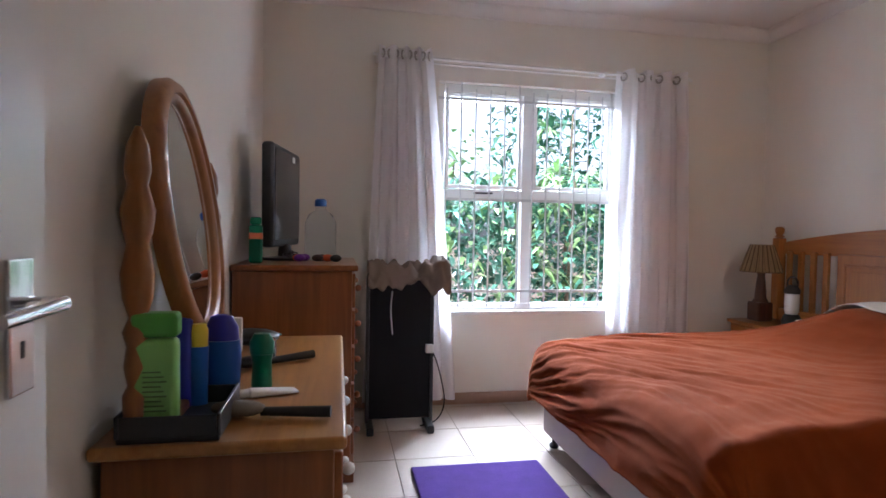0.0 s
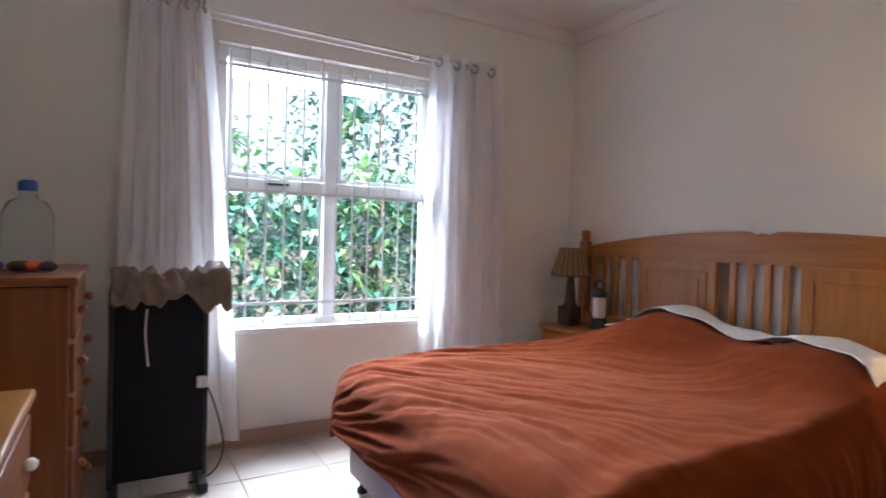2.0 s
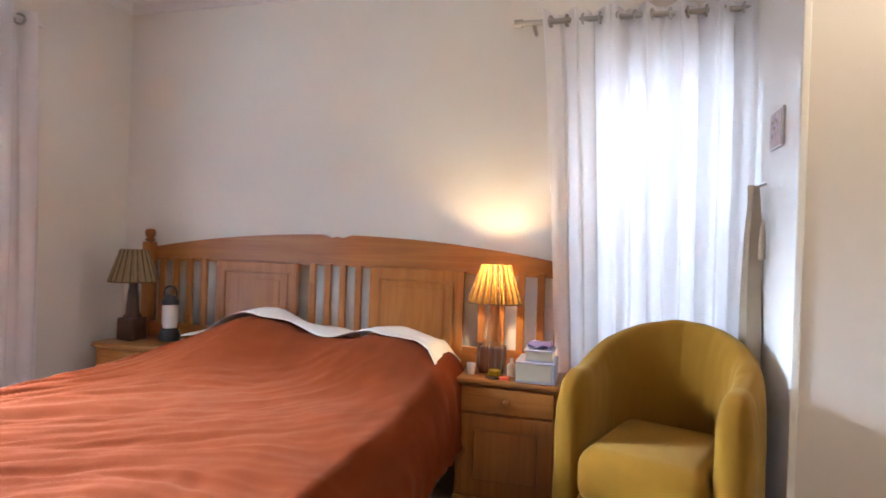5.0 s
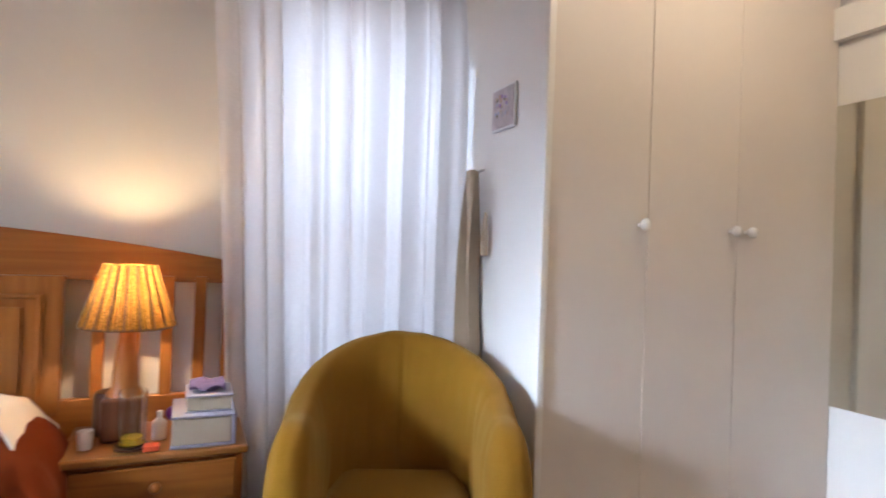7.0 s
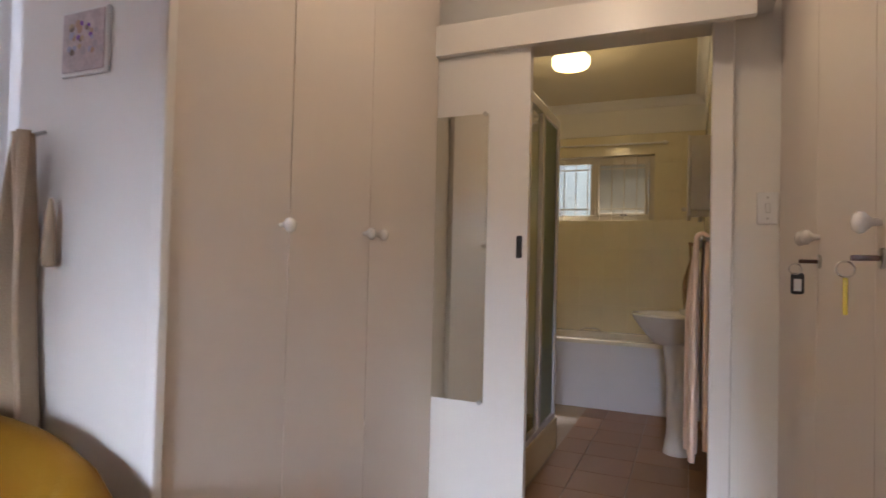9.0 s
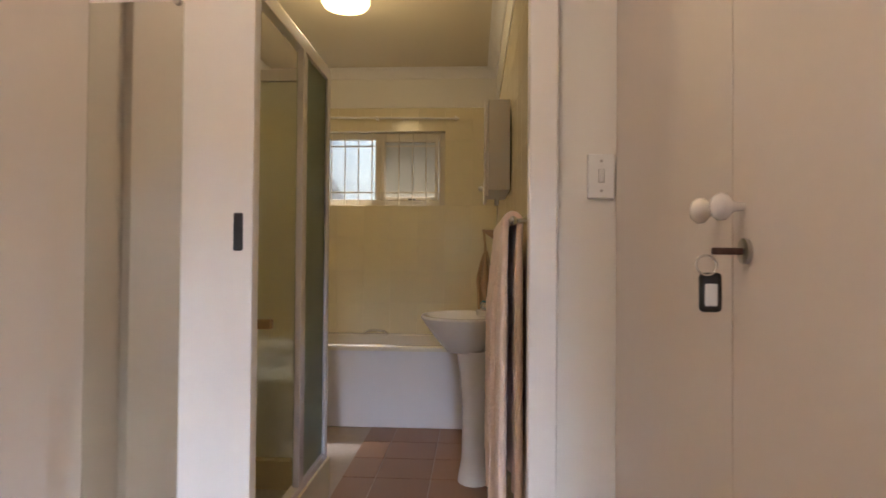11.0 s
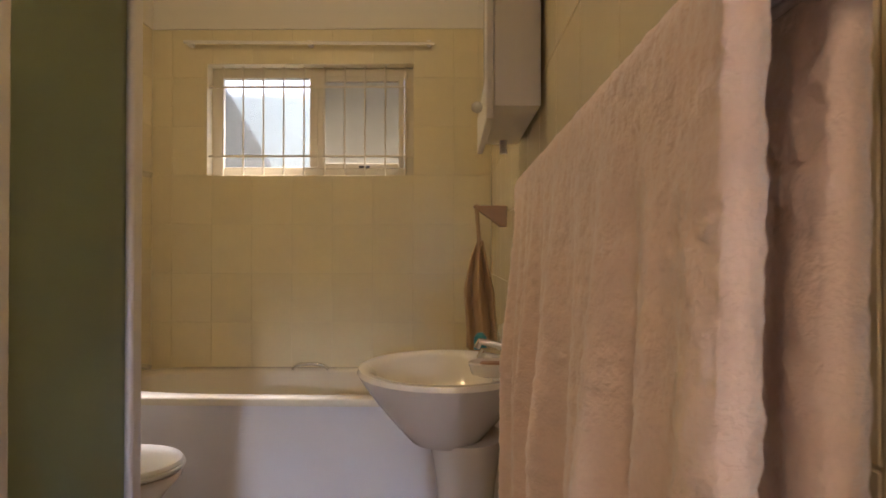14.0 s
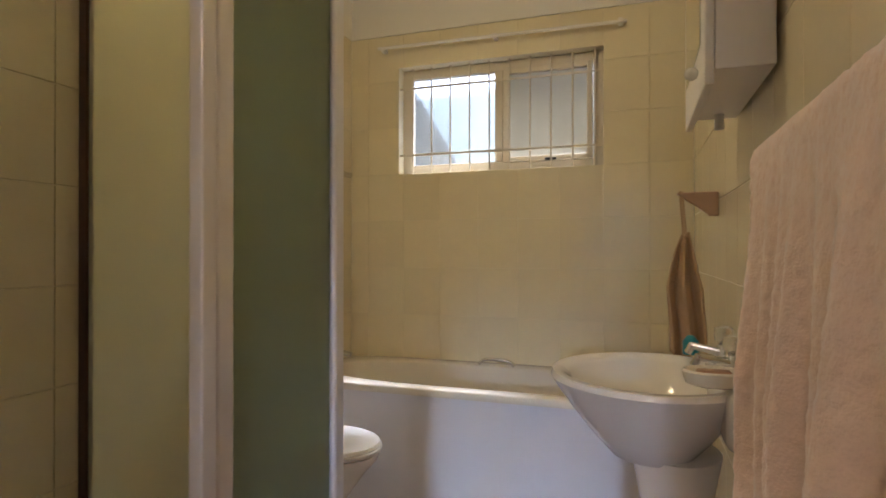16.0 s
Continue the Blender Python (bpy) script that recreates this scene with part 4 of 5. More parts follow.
MX, MY, MZ = -3.40, -2.144, 1.175
TILT = Matrix.Translation((MX, MY, MZ)) @ Matrix.Rotation(radians(-8), 4, "Y") @ Matrix.Translation((-MX, -MY, -MZ))
fr = bmesh.new()
nn = 56
rings = []
for i in range(nn):
    a = 2 * math.pi * i / nn
    sec = []
    for r, x in ((0.0, 0.012), (0.008, 0.020), (0.020, 0.022), (0.024, 0.030), (0.046, 0.028), (0.058, 0.014), (0.058, -0.012), (0.0, -0.012)):
        sec.append(fr.verts.new((MX + x, MY + (0.206 + r) * math.cos(a), MZ + (0.268 + r) * math.sin(a))))
    rings.append(sec)
for i in range(nn):
    p, q = rings[i], rings[(i + 1) % nn]
    for j in range(8):
        fr.faces.new((p[j], p[(j + 1) % 8], q[(j + 1) % 8], q[j]))
fr.transform(TILT)
mf = part("mirror_frame", fr, MPINE, dt, "oval pine mirror frame", 50)
gm = bmesh.new()
gm.faces.new([gm.verts.new((MX + 0.008, MY + 0.208 * math.cos(2 * math.pi * i / 64), MZ + 0.270 * math.sin(2 * math.pi * i / 64))) for i in range(64)])
gm.transform(TILT)
part("mirror_glass", gm, MIRROR, mf, smooth=0)
POST = [(0.028, 0), (0.030, 0.06), (0.020, 0.08), (0.028, 0.12), (0.022, 0.16), (0.030, 0.19), (0.018, 0.22), (0.030, 0.26), (0.034, 0.31), (0.022, 0.37), (0.030, 0.40), (0.034, 0.44), (0.020, 0.49), (0.026, 0.52), (0.022, 0.57), (0.005, 0.61)]
for y in (MY - 0.322, MY + 0.306):
    part("mirror_post", lathe([(q * 0.92, w * 0.94) for q, w in POST], (MX - 0.01, y, 0.76), 20), MPINE, dt, "turned pine mirror post")
part("mirror_foot", boxed(MX - 0.035, MX + 0.05, MY - 0.36, MY + 0.36, 0.732, 0.765, 0.008), DPINE_Y, dt)

# things on the dressing table
Z = 0.732
tt = thing("toiletry_tray", "dark plastic toiletry tray full of bottles", "tray", (-3.345, -2.395, Z))
part("base", boxed(-3.438, -3.252, -2.506, -2.287, Z, Z + 0.014, 0.004), BLACK, tt)
for x in (-3.436, -3.254):
    part("side", boxed(x - 0.004, x + 0.004, -2.508, -2.285, Z + 0.010, Z + 0.055, 0.003), BLACK, tt)
for y in (-2.504, -2.289):
    part("side", boxed(-3.432, -3.258, y - 0.004, y + 0.004, Z + 0.010, Z + 0.052, 0.003), BLACK, tt)
sb = thing("shampoo_bottle", "tall pale green shampoo bottle with darker cap", "bottle", (-3.345, -2.42, Z + 0.06))
part("bottle_body", boxed(-3.392, -3.298, -2.445, -2.398, Z + 0.055, Z + 0.235, 0.014, 3), LIMEP, sb)
part("cap", boxed(-3.394, -3.296, -2.447, -2.396, Z + 0.236, Z + 0.282, 0.010, 3), GREEN, sb)
for i in range(9):
    part("print_line", boxed(-3.368, -3.368 + 0.05 - 0.006 * (i % 3), -2.4464, -2.4454, Z + 0.10 + i * 0.009, Z + 0.103 + i * 0.009), INK, sb)
sb.location += Vector((-0.031, -0.045, -0.046))
sb.scale = (0.86, 0.86, 1.04)


def bottle(name, label, x, y, prof, m, cap, capm):
    ob = thing(name, label, "bottle", (x, y, Z))
    part("bottle_body", lathe(prof, (x, y, Z + (0.015 if y < -2.2 else 0)), 20, 1, 0.75), m, ob)
    part("cap", lathe(cap, (x, y, Z + (0.015 if y < -2.2 else 0)), 20, 1, 0.75), capm, ob)


bottle("lotion_bottle", "blue lotion bottle with deep blue cap", -3.300, -2.235, [(0.033, 0), (0.042, 0.02), (0.045, 0.09), (0.042, 0.13)], BLUE, [(0.04, 0.131), (0.038, 0.16), (0.025, 0.185), (0.01, 0.19)], BLUE2)
bottle("spray_bottle", "blue bottle with yellow cap", -3.338, -2.305, [(0.022, 0), (0.024, 0.13)], BLUE, [(0.022, 0.13), (0.023, 0.165), (0.018, 0.18)], YELLOW)
bottle("cologne_bottle", "slim dark navy cologne bottle in the tray", -3.366, -2.315, [(0.02, 0), (0.02, 0.19)], BLUE2, [(0.018, 0.19), (0.016, 0.21)], BLUE2)
bottle("roll_on", "green deodorant roll-on bottle", -3.22, -2.143, [(0.024, 0), (0.026, 0.01), (0.024, 0.07), (0.028, 0.09)], GREEN2, [(0.030, 0.091), (0.031, 0.12), (0.02, 0.142)], GREEN2)
bottle("white_bottle", "white capped bottle before the oval mirror", -3.385, -1.85, [(0.022, 0), (0.022, 0.09)], WPLAS, [(0.023, 0.09), (0.023, 0.14)], WPLAS)
bottle("cream_jar", "small dark cream jar with chrome lid", -3.245, -1.86, [(0.03, 0), (0.03, 0.045)], BLACK, [(0.031, 0.045), (0.031, 0.075)], CHROME)


def tube(name, label, x, y, ang, length, m, z=Z):
    bm = boxed(-0.018, 0.018, 0, length, 0, 0.022, 0.006)
    for v in bm.verts:
        k = v.co.y / length
        v.co.z *= 1 - 0.75 * k
        v.co.x *= 0.8 + 0.5 * k
    bm.transform(pose(x, y, z, 0, 0, ang))
    ob = thing(name, label, "tube", (x, y, z))
    part("tube_body", bm, m, ob, smooth=60)
    c = rodded((0, 0, 0.011), (0, -0.022, 0.011), 0.011)
    c.transform(pose(x, y, z, 0, 0, ang))
    part("cap", c, WPLAS, ob)


tube("cream_tube", "white squeezed tube of cream", -3.241, -2.221, -67, 0.12, WPLAS)
tube("toothpaste_tube", "teal and white toothpaste tube", -3.36, -1.56, -60, 0.14, TEAL, Z + 0.02)
st = boxed(-3.372, -3.338, -1.70, -1.68, Z, Z + 0.115, 0.006)
solid("standing_tube", st, WPLAS, "white tube standing on its cap", "tube")


def brush(label, x, y, ang, m):
    ob = thing("hairbrush", label, "brush", (x, y, Z))
    h = rodded((0.0, 0.09, 0.014), (0.0, 0.24, 0.016), 0.010, 10, 0.013)
    h.transform(pose(x, y, Z, 0, 0, ang))
    part("handle", h, BLACK, ob)
    b = balled((0, 0.04, 0.02), 1.0, 0.03, 0.06, 0.017)
    b.transform(pose(x, y, Z, 0, 0, ang))
    part("brush_head", b, m, ob)


brush("black round hairbrush lying on the dressing table", -3.31, -1.94, -59, BLACK)
brush("black handled shaving brush with pale bristles", -3.28, -2.36, -100, KHAKI)
solid("wash_bag", balled((-3.33, -1.56, Z + 0.026), 1.0, 0.10, 0.075, 0.028), BLACK, "flat dark wash bag below the mirror", "bag")

# ---- chest of drawers ----
ch = thing("chest_of_drawers", "tall orange pine chest of drawers", "chest of drawers", (-3.2, -0.74, 0))
part("top", boxed(-3.485, -2.94, -1.10, -0.38, 0.955, 0.982, 0.008, 3), DPINE_Y, ch)
part("body", boxed(-3.48, -2.965, -1.08, -0.40, 0.06, 0.955, 0.006), DPINE_Z, ch)
part("plinth", boxed(-3.48, -2.95, -1.09, -0.39, 0, 0.10, 0.006), DPINE_Y, ch)
for i in range(5):
    z0 = 0.115 + i * 0.168
    d = part("drawer", boxed(-2.967, -2.950, -1.05, -0.43, z0, z0 + 0.155, 0.005), DPINE_Y, ch)
    for y in (-0.95, -0.53):
        part("knob", balled((-2.934, y, z0 + 0.08), 0.016), DPINE_Y, d)

# television, bottles on the chest
TVM = pose(-3.295, -0.66, 0.982, 0, 0, -9)
tv = thing("television", "black flat television with cables behind it", "television", (-3.315, -0.66, 0.982))


def tvp(bm):
    bm.transform(TVM)
    return bm


part("casing", tvp(boxed(-0.045, 0.012, -0.27, 0.27, 0.07, 0.56, 0.018, 3)), BLACK, tv)
part("screen", tvp(boxed(0.012, 0.016, -0.245, 0.245, 0.105, 0.535, 0.002)), SCREEN, tv)
part("stand", tvp(lathe([(0.11, 0), (0.11, 0.012), (0.035, 0.02), (0.03, 0.08)], (0, 0, 0), 24)), BLACK, tv)
part("sticker", tvp(boxed(0.016, 0.0165, 0.08, 0.14, 0.50, 0.53)), WPLAS, tv)


def cable(name, pts, r, m, label, parent=None):
    cv = bpy.data.curves.new(name, "CURVE")
    cv.dimensions, cv.bevel_depth, cv.bevel_resolution = "3D", r, 2
    sp = cv.splines.new("NURBS")
    sp.points.add(len(pts) - 1)
    for q, c in zip(sp.points, pts):
        q.co = (*c, 1)
    sp.use_endpoint_u, sp.order_u = True, 3
    cv.materials.append(m)
    return tagged(new(name, cv), label, "cable")


rc = random.Random(6)
cable("tv_cable", [(-3.26 + rc.uniform(-0.05, 0.05), -0.72 + rc.uniform(-0.1, 0.1), 0.988 + abs(rc.gauss(0, 0.03))) for _ in range(16)] , 0.003, BLACK, "tangled black cables on the chest")
db = thing("deodorant_bottle", "green bottle with an orange band", "bottle", (-3.40, -0.98, 0.982))
part("bottle_body", boxed(-3.425, -3.365, -0.985, -0.955, 0.982, 1.155, 0.012, 3), GREEN2, db)
part("cap", boxed(-3.42, -3.37, -0.984, -0.956, 1.155, 1.19, 0.010, 3), GREEN2, db)
part("label_band", boxed(-3.4265, -3.3635, -0.9865, -0.9535, 1.085, 1.125, 0.012, 3), ORANGE, db)
wb = thing("water_bottle", "large clear plastic water bottle with blue cap", "bottle", (-3.12, -0.62, 0.982))
part("bottle_body", lathe([(0.075, 0), (0.08, 0.01), (0.08, 0.07), (0.077, 0.075), (0.08, 0.085), (0.08, 0.14), (0.077, 0.145), (0.08, 0.155), (0.08, 0.19), (0.06, 0.235), (0.028, 0.255), (0.026, 0.28)], (-3.12, -0.62, 0.982), 28), BOTGLASS, wb)
part("cap", lathe([(0.031, 0.275), (0.031, 0.305), (0.022, 0.315)], (-3.12, -0.62, 0.982), 20), BLUE, wb, "blue screw cap")
rc = random.Random(9)
for i in range(7):
    solid("trinket", balled((-3.22 + rc.uniform(0, 0.2), -0.80 + rc.uniform(-0.04, 0.04), 1.000), 0.021, 1.4, 1, 0.85, 10), [DARKWOOD, VIOLET, ORANGE, BLACK][i % 4], "small dark trinket on the chest", "trinket", group="trinkets on the chest")

# ---- panel heater with clothing ----
ht = thing("panel_heater", "tall black panel heater on two feet", "heater", (-2.66, -0.40, 0))
part("panel", boxed(-2.865, -2.485, -0.425, -0.385, 0.06, 0.90, 0.012, 3), HEATER, ht)
for x in (-2.845, -2.505):
    part("foot", boxed(x - 0.02, x + 0.02, -0.53, -0.29, 0, 0.045, 0.008), BLACK, ht)
    part("side_rail", boxed(x - 0.024 if x < -2.7 else x + 0.005, x - 0.005 if x < -2.7 else x + 0.024, -0.43, -0.38, 0.04, 0.88, 0.004), BLACK, ht)
plug = boxed(-2.53, -2.485, -0.455, -0.425, 0.44, 0.49, 0.006)
solid("power_plug", plug, WPLAS, "white plug clipped to the heater", "plug")
cord = cable("power_cord", [(-2.50, -0.44, 0.46), (-2.47, -0.43, 0.42), (-2.42, -0.40, 0.25), (-2.40, -0.40, 0.12), (-2.46, -0.42, 0.02), (-2.55, -0.40, 0.006)], 0.004, BLACK, "thin black power cord hanging to the floor")


cord.parent, cord.location = ht, -ht.location


def shirt(u, v):
    x = -2.86 + 0.46 * u
    a = (v - 0.5) * 2
    heap = max(0.0, min(1.0, (u - 0.62) / 0.2))
    drop = 0.115 + 0.025 * math.sin(u * 6 + 0.6) + 0.012 * noise.noise(Vector((u * 14, 3, 1))) + 0.09 * heap * (1 - max(0, u - 0.9) * 6)
    bulge = 0.052 + 0.024 * noise.noise(Vector((u * 6, v * 5, 2))) + 0.03 * heap
    if u > 0.78:
        bulge += 0.03 * math.sin((u - 0.78) / 0.22 * math.pi)
    y = -0.405 + (0.05 + bulge * 0.6) * math.sin(a * math.pi / 2) - 0.02 * heap * (a < 0) + 0.012 * noise.noise(Vector((u * 13, v * 9, 4)))
    z = 0.905 + bulge - 0.03 * u - (drop * max(0, abs(a) - 0.45) / 0.55)
    z += 0.032 * noise.noise(Vector((u * 11, v * 8, 7))) + 0.009 * math.sin(u * 31 + v * 14)
    return (x, y, z)


solid("shorts", sheet(shirt, 60, 50, 0.006), KHAKI, "crumpled khaki clothing draped over the heater", "clothing", smooth=180)
cable("strap", [(-2.73, -0.50, 0.80), (-2.735, -0.462, 0.72), (-2.73, -0.44, 0.64), (-2.72, -0.432, 0.55)], 0.004, BARS, "pale drawstring hanging down")

# purple mat
rg = boxed(-2.68, -2.05, -1.42, -1.00, 0.001, 0.022, 0.010, 3)
solid("bedside_mat", rg, PURPLE, "purple plush bath mat beside the bed", "mat")

# ---- bathroom ----
bt = thing("bathtub", "cream built-in bath with white front panel", "bathtub", (-0.9, -7.84, 0))
part("front_panel", boxed(BXW + 0.012, BXE - 0.012, -7.535, -7.51, 0.0, 0.535, 0.004), PANELM, bt, "white bath panel")


def tubf(u, v):
    """Rim and bowl of the bath."""
    a = 2 * math.pi * u
    cx, cy = (BXW + BXE) / 2, -7.83
    k = 6
    c, s = math.cos(a), math.sin(a)
    q = (abs(c) ** k + abs(s) ** k) ** (-1 / k)
    k2 = 3.2
    q2 = (abs(c) ** k2 + abs(s) ** k2) ** (-1 / k2)
    L = [(0.915, 0.335, 0.535, 1), (0.915, 0.337, 0.560, 1), (0.905, 0.328, 0.570, 1), (0.84, 0.275, 0.570, 0), (0.82, 0.255, 0.555, 0), (0.76, 0.215, 0.35, 0), (0.66, 0.16, 0.20, 0), (0.3, 0.06, 0.18, 0)]
    i = min(int(v * 7 + 1e-6), 7)
    ax, ay, z, sq = L[i]
    e = q if sq else q2
    return (cx + ax * c * e, cy + ay * s * e, z)


part("tub", sheet(tubf, 72, 7), TUBM, bt, smooth=50)
gh = cable("grab_handle", [(-0.77, -8.085, 0.572), (-0.79, -8.075, 0.600), (-0.865, -8.07, 0.605), (-0.94, -8.075, 0.600), (-0.96, -8.085, 0.572)], 0.009, CHROME, "chrome grab handle on the bath rim")
gh["category"] = "handle"

# pedestal basin
PB = (-1.602, -6.62)
bs = thing("pedestal_basin", "white porcelain pedestal basin with chrome tap", "basin", (PB[0], PB[1], 0))


def basin(u, v):
    a = 2 * math.pi * u
    L = [(0.05, 0.68), (0.10, 0.69), (0.147, 0.742), (0.192, 0.798), (0.226, 0.846), (0.242, 0.872), (0.237, 0.884), (0.217, 0.884), (0.195, 0.868), (0.16, 0.80), (0.09, 0.765), (0.01, 0.76)]
    r, z = L[min(int(v * 11 + 1e-6), 11)]
    x, y = r * math.cos(a), 1.08 * r * math.sin(a)
    x = x * (1.0 if x > 0 else 0.92)
    return (PB[0] + x, PB[1] + y, z)


part("bowl", sheet(basin, 48, 11), PORC, bs, smooth=70)
part("back_ledge", boxed(BXW + 0.011, PB[0] - 0.13, PB[1] - 0.235, PB[1] + 0.235, 0.77, 0.895, 0.025, 4), PORC, bs)
part("pedestal", lathe([(0.105, 0), (0.10, 0.03), (0.082, 0.12), (0.078, 0.40), (0.095, 0.58), (0.12, 0.70)], (PB[0] - 0.05, PB[1], 0), 24, 0.85, 1.0), PORC, bs)


def pillar_tap(y, aim):
    tx, ty = PB[0] - 0.165, PB[1] + y
    ob = thing("basin_tap", "chrome pillar tap with a clear acrylic head", "tap", (tx, ty, 0.895), "taps on the basin")
    part("tap_body", lathe([(0.022, 0), (0.022, 0.006), (0.014, 0.012), (0.014, 0.045), (0.017, 0.05), (0.010, 0.056)], (tx, ty, 0.894), 16), CHROME, ob)
    sp = rodded((tx, ty, 0.925), (tx + 0.075, ty + aim, 0.938), 0.011, 12, 0.009)
    rod(sp, (tx + 0.070, ty + aim, 0.942), (tx + 0.082, ty + aim, 0.918), 0.009, 12)
    part("spout", sp, CHROME, ob)
    part("tap_head", lathe([(0.010, 0.056), (0.021, 0.060), (0.024, 0.075), (0.021, 0.092), (0.008, 0.097)], (tx, ty, 0.894), 8), ACRYL, ob, "faceted clear head")


pillar_tap(-0.07, -0.01)
pillar_tap(0.075, 0.01)
dish = lathe([(0.040, 0), (0.052, 0.004), (0.060, 0.030), (0.056, 0.034), (0.048, 0.014), (0.001, 0.012)], (PB[0] - 0.115, PB[1] + 0.165, 0.893), 28, 1.05, 0.8)
solid("soap_dish", dish, PORC, "white oval soap dish on the basin", "soap dish")
solid("soap", boxed(PB[0] - 0.150, PB[0] - 0.080, PB[1] + 0.145, PB[1] + 0.185, 0.906, 0.926, 0.008, 3), SOAP, "worn brown bar of soap", "soap")
solid("small_bottle", lathe([(0.02, 0), (0.02, 0.035), (0.008, 0.05)], (PB[0] - 0.10, PB[1] - 0.20, 0.896), 12), TEAL, "small green bottle on the basin edge", "bottle")
solid("wall_socket", boxed(BXW + 0.010, BXW + 0.03, -6.33, -6.27, 0.50, 0.58, 0.004), BLACK, "dark fitting on the wall below the basin", "fitting")

# wall cabinet
cb = thing("bathroom_cabinet", "white wall cabinet with a mirrored door", "cabinet", (-1.75, -6.62, 1.53))
part("body", boxed(BXW + 0.010, -1.712, -6.86, -6.39, 1.53, 1.985, 0.003), WHITE, cb)
cd = part("door", boxed(-1.711, -1.693, -6.86, -6.388, 1.50, 1.99, 0.004), WHITE, cb)
part("door_mirror", boxed(-1.693, -1.690, -6.80, -6.45, 1.60, 1.93, 0.001), MIRROR, cd)
part("knob", balled((-1.675, -6.46, 1.545), 0.014), PORC, cd)
part("towel_hook", rodded((-1.77, -6.80, 1.53), (-1.77, -6.80, 1.49), 0.012), PORC, cb)

# towel rail and towels
tr = thing("towel_rail", "chrome towel rail on the tiled wall", "towel rail", (-1.79, -5.7, 1.307))
part("rail", rodded((-1.762, -5.30, 1.307), (-1.762, -6.15, 1.307), 0.010), CHROME, tr)
for y in (-5.312, -6.14):
    part("wall_flange", rodded((BXW + 0.005, y, 1.307), (BXW + 0.012, y, 1.307), 0.025, 24), CHROME, tr)
    part("arm", rodded((BXW + 0.012, y, 1.307), (-1.762, y, 1.307), 0.0085), CHROME, tr)
    part("end_ball", balled((-1.762, y + (0.006 if y > -5.5 else -0.006), 1.307), 0.0155), CHROME, tr)


def towel(u, v, deep):
    """u along the rail, v over it from the wall side to the room side, deep: thickness inwards."""
    y = -5.317 - 0.82 * u + 0.0022 * noise.noise(Vector((v * 150, deep * 90, 1.0))) + deep * 0.08 * (1 - 2 * u)
    s = (v - 0.5) * 2
    r = 0.031 - deep
    pile = 0.0022 * noise.noise(Vector((u * 170, v * 200, 0.0))) + 0.0011 * noise.noise(Vector((u * 80, v * 60, 5.0)))
    wav = 0.012 * math.sin(u * 62 + 1.6 * math.sin(u * 9)) + 0.011 * math.sin(u * 29 + 1.0)
    if abs(s) < 0.06:
        a = s / 0.06 * math.pi / 2
        return (-1.762 + (r + pile) * math.sin(a), y, 1.307 + (r + pile) * math.cos(a))
    d = (abs(s) - 0.06) / 0.94
    if s > 0:
        return (-1.731 - deep + pile + (0.004 * d + (wav + 0.012) * min(1, d * 3) * min(1, u * 8 + 0.15)), y - 0.012 * d * (1 - u), 1.307 - 0.96 * d + 0.01 * math.sin(u * 9) * min(1, d * 4))
    return (-1.793 + deep + pile + (wav * 0.4) * min(1, d * 5) - 0.006 * d, y + 0.004 * d, 1.307 - 0.90 * d)


def thick_cloth(fn, nu, nv, deep):
    """Two skins of a cloth, joined along all four edges."""
    v = [fn(i / nu, j / nv, k) for k in (0.0, deep) for j in range(nv + 1) for i in range(nu + 1)]
    w, half = nu + 1, (nu + 1) * (nv + 1)
    f = []
    for j in range(nv):
        for i in range(nu):
            a = j * w + i
            f += [(a, a + 1, a + w + 1, a + w), (half + a, half + a + w, half + a + w + 1, half + a + 1)]
    rim = [i for i in range(w)] + [j * w + nu for j in range(1, nv + 1)] + [nv * w + i for i in range(nu - 1, -1, -1)] + [j * w for j in range(nv - 1, 0, -1)]
    for a, b in zip(rim, rim[1:] + rim[:1]):
        f.append((a, half + a, half + b, b))
    me = bpy.data.meshes.new("cloth")
    me.from_pydata(v, [], f)
    bm = bmesh.new()
    bm.from_mesh(me)
    bpy.data.meshes.remove(me)
    return bm


solid("bath_towel", thick_cloth(towel, 240, 480, 0.018), TOWEL, "pale pink bath towel folded over the rail", "towel", smooth=180)
hk = thing("towel_hook", "wooden corner hook on the bathroom wall", "hook", (-1.78, -7.26, 1.35))
wedge = boxed(BXW + 0.006, -1.695, -7.275, -7.245, 1.29, 1.372, 0.006)
for v in wedge.verts:
    if v.co.z < 1.33:
        v.co.x = BXW + 0.006 + (v.co.x - BXW - 0.006) * 0.25
part("bracket", wedge, SKIRT, hk)
part("loop", rodded((-1.708, -7.255, 1.375), (-1.722, -7.25, 1.19), 0.008), HANDT, hk)


def handtowel(u, v):
    w = 0.012 + 0.046 * min(1, v * 2.2) ** 0.8
    x = -1.722 + w * (2 * u - 1) + 0.006 * math.sin(v * 5)
    return (x, -7.25 + 0.022 * math.sin(u * 14 + v * 1.5) * min(1, v * 3 + 0.2) + 0.02 * math.sin(math.pi * u), 1.225 - 0.40 * v + 0.012 * math.sin(u * 7))


solid("hand_towel", sheet(handtowel, 30, 24, 0.008), HANDT, "brown hand towel hanging from the hook", "towel", smooth=180)

# toilet
to = thing("toilet", "white porcelain toilet with closed lid", "toilet", (-0.35, -7.12, 0))
TY = -7.13


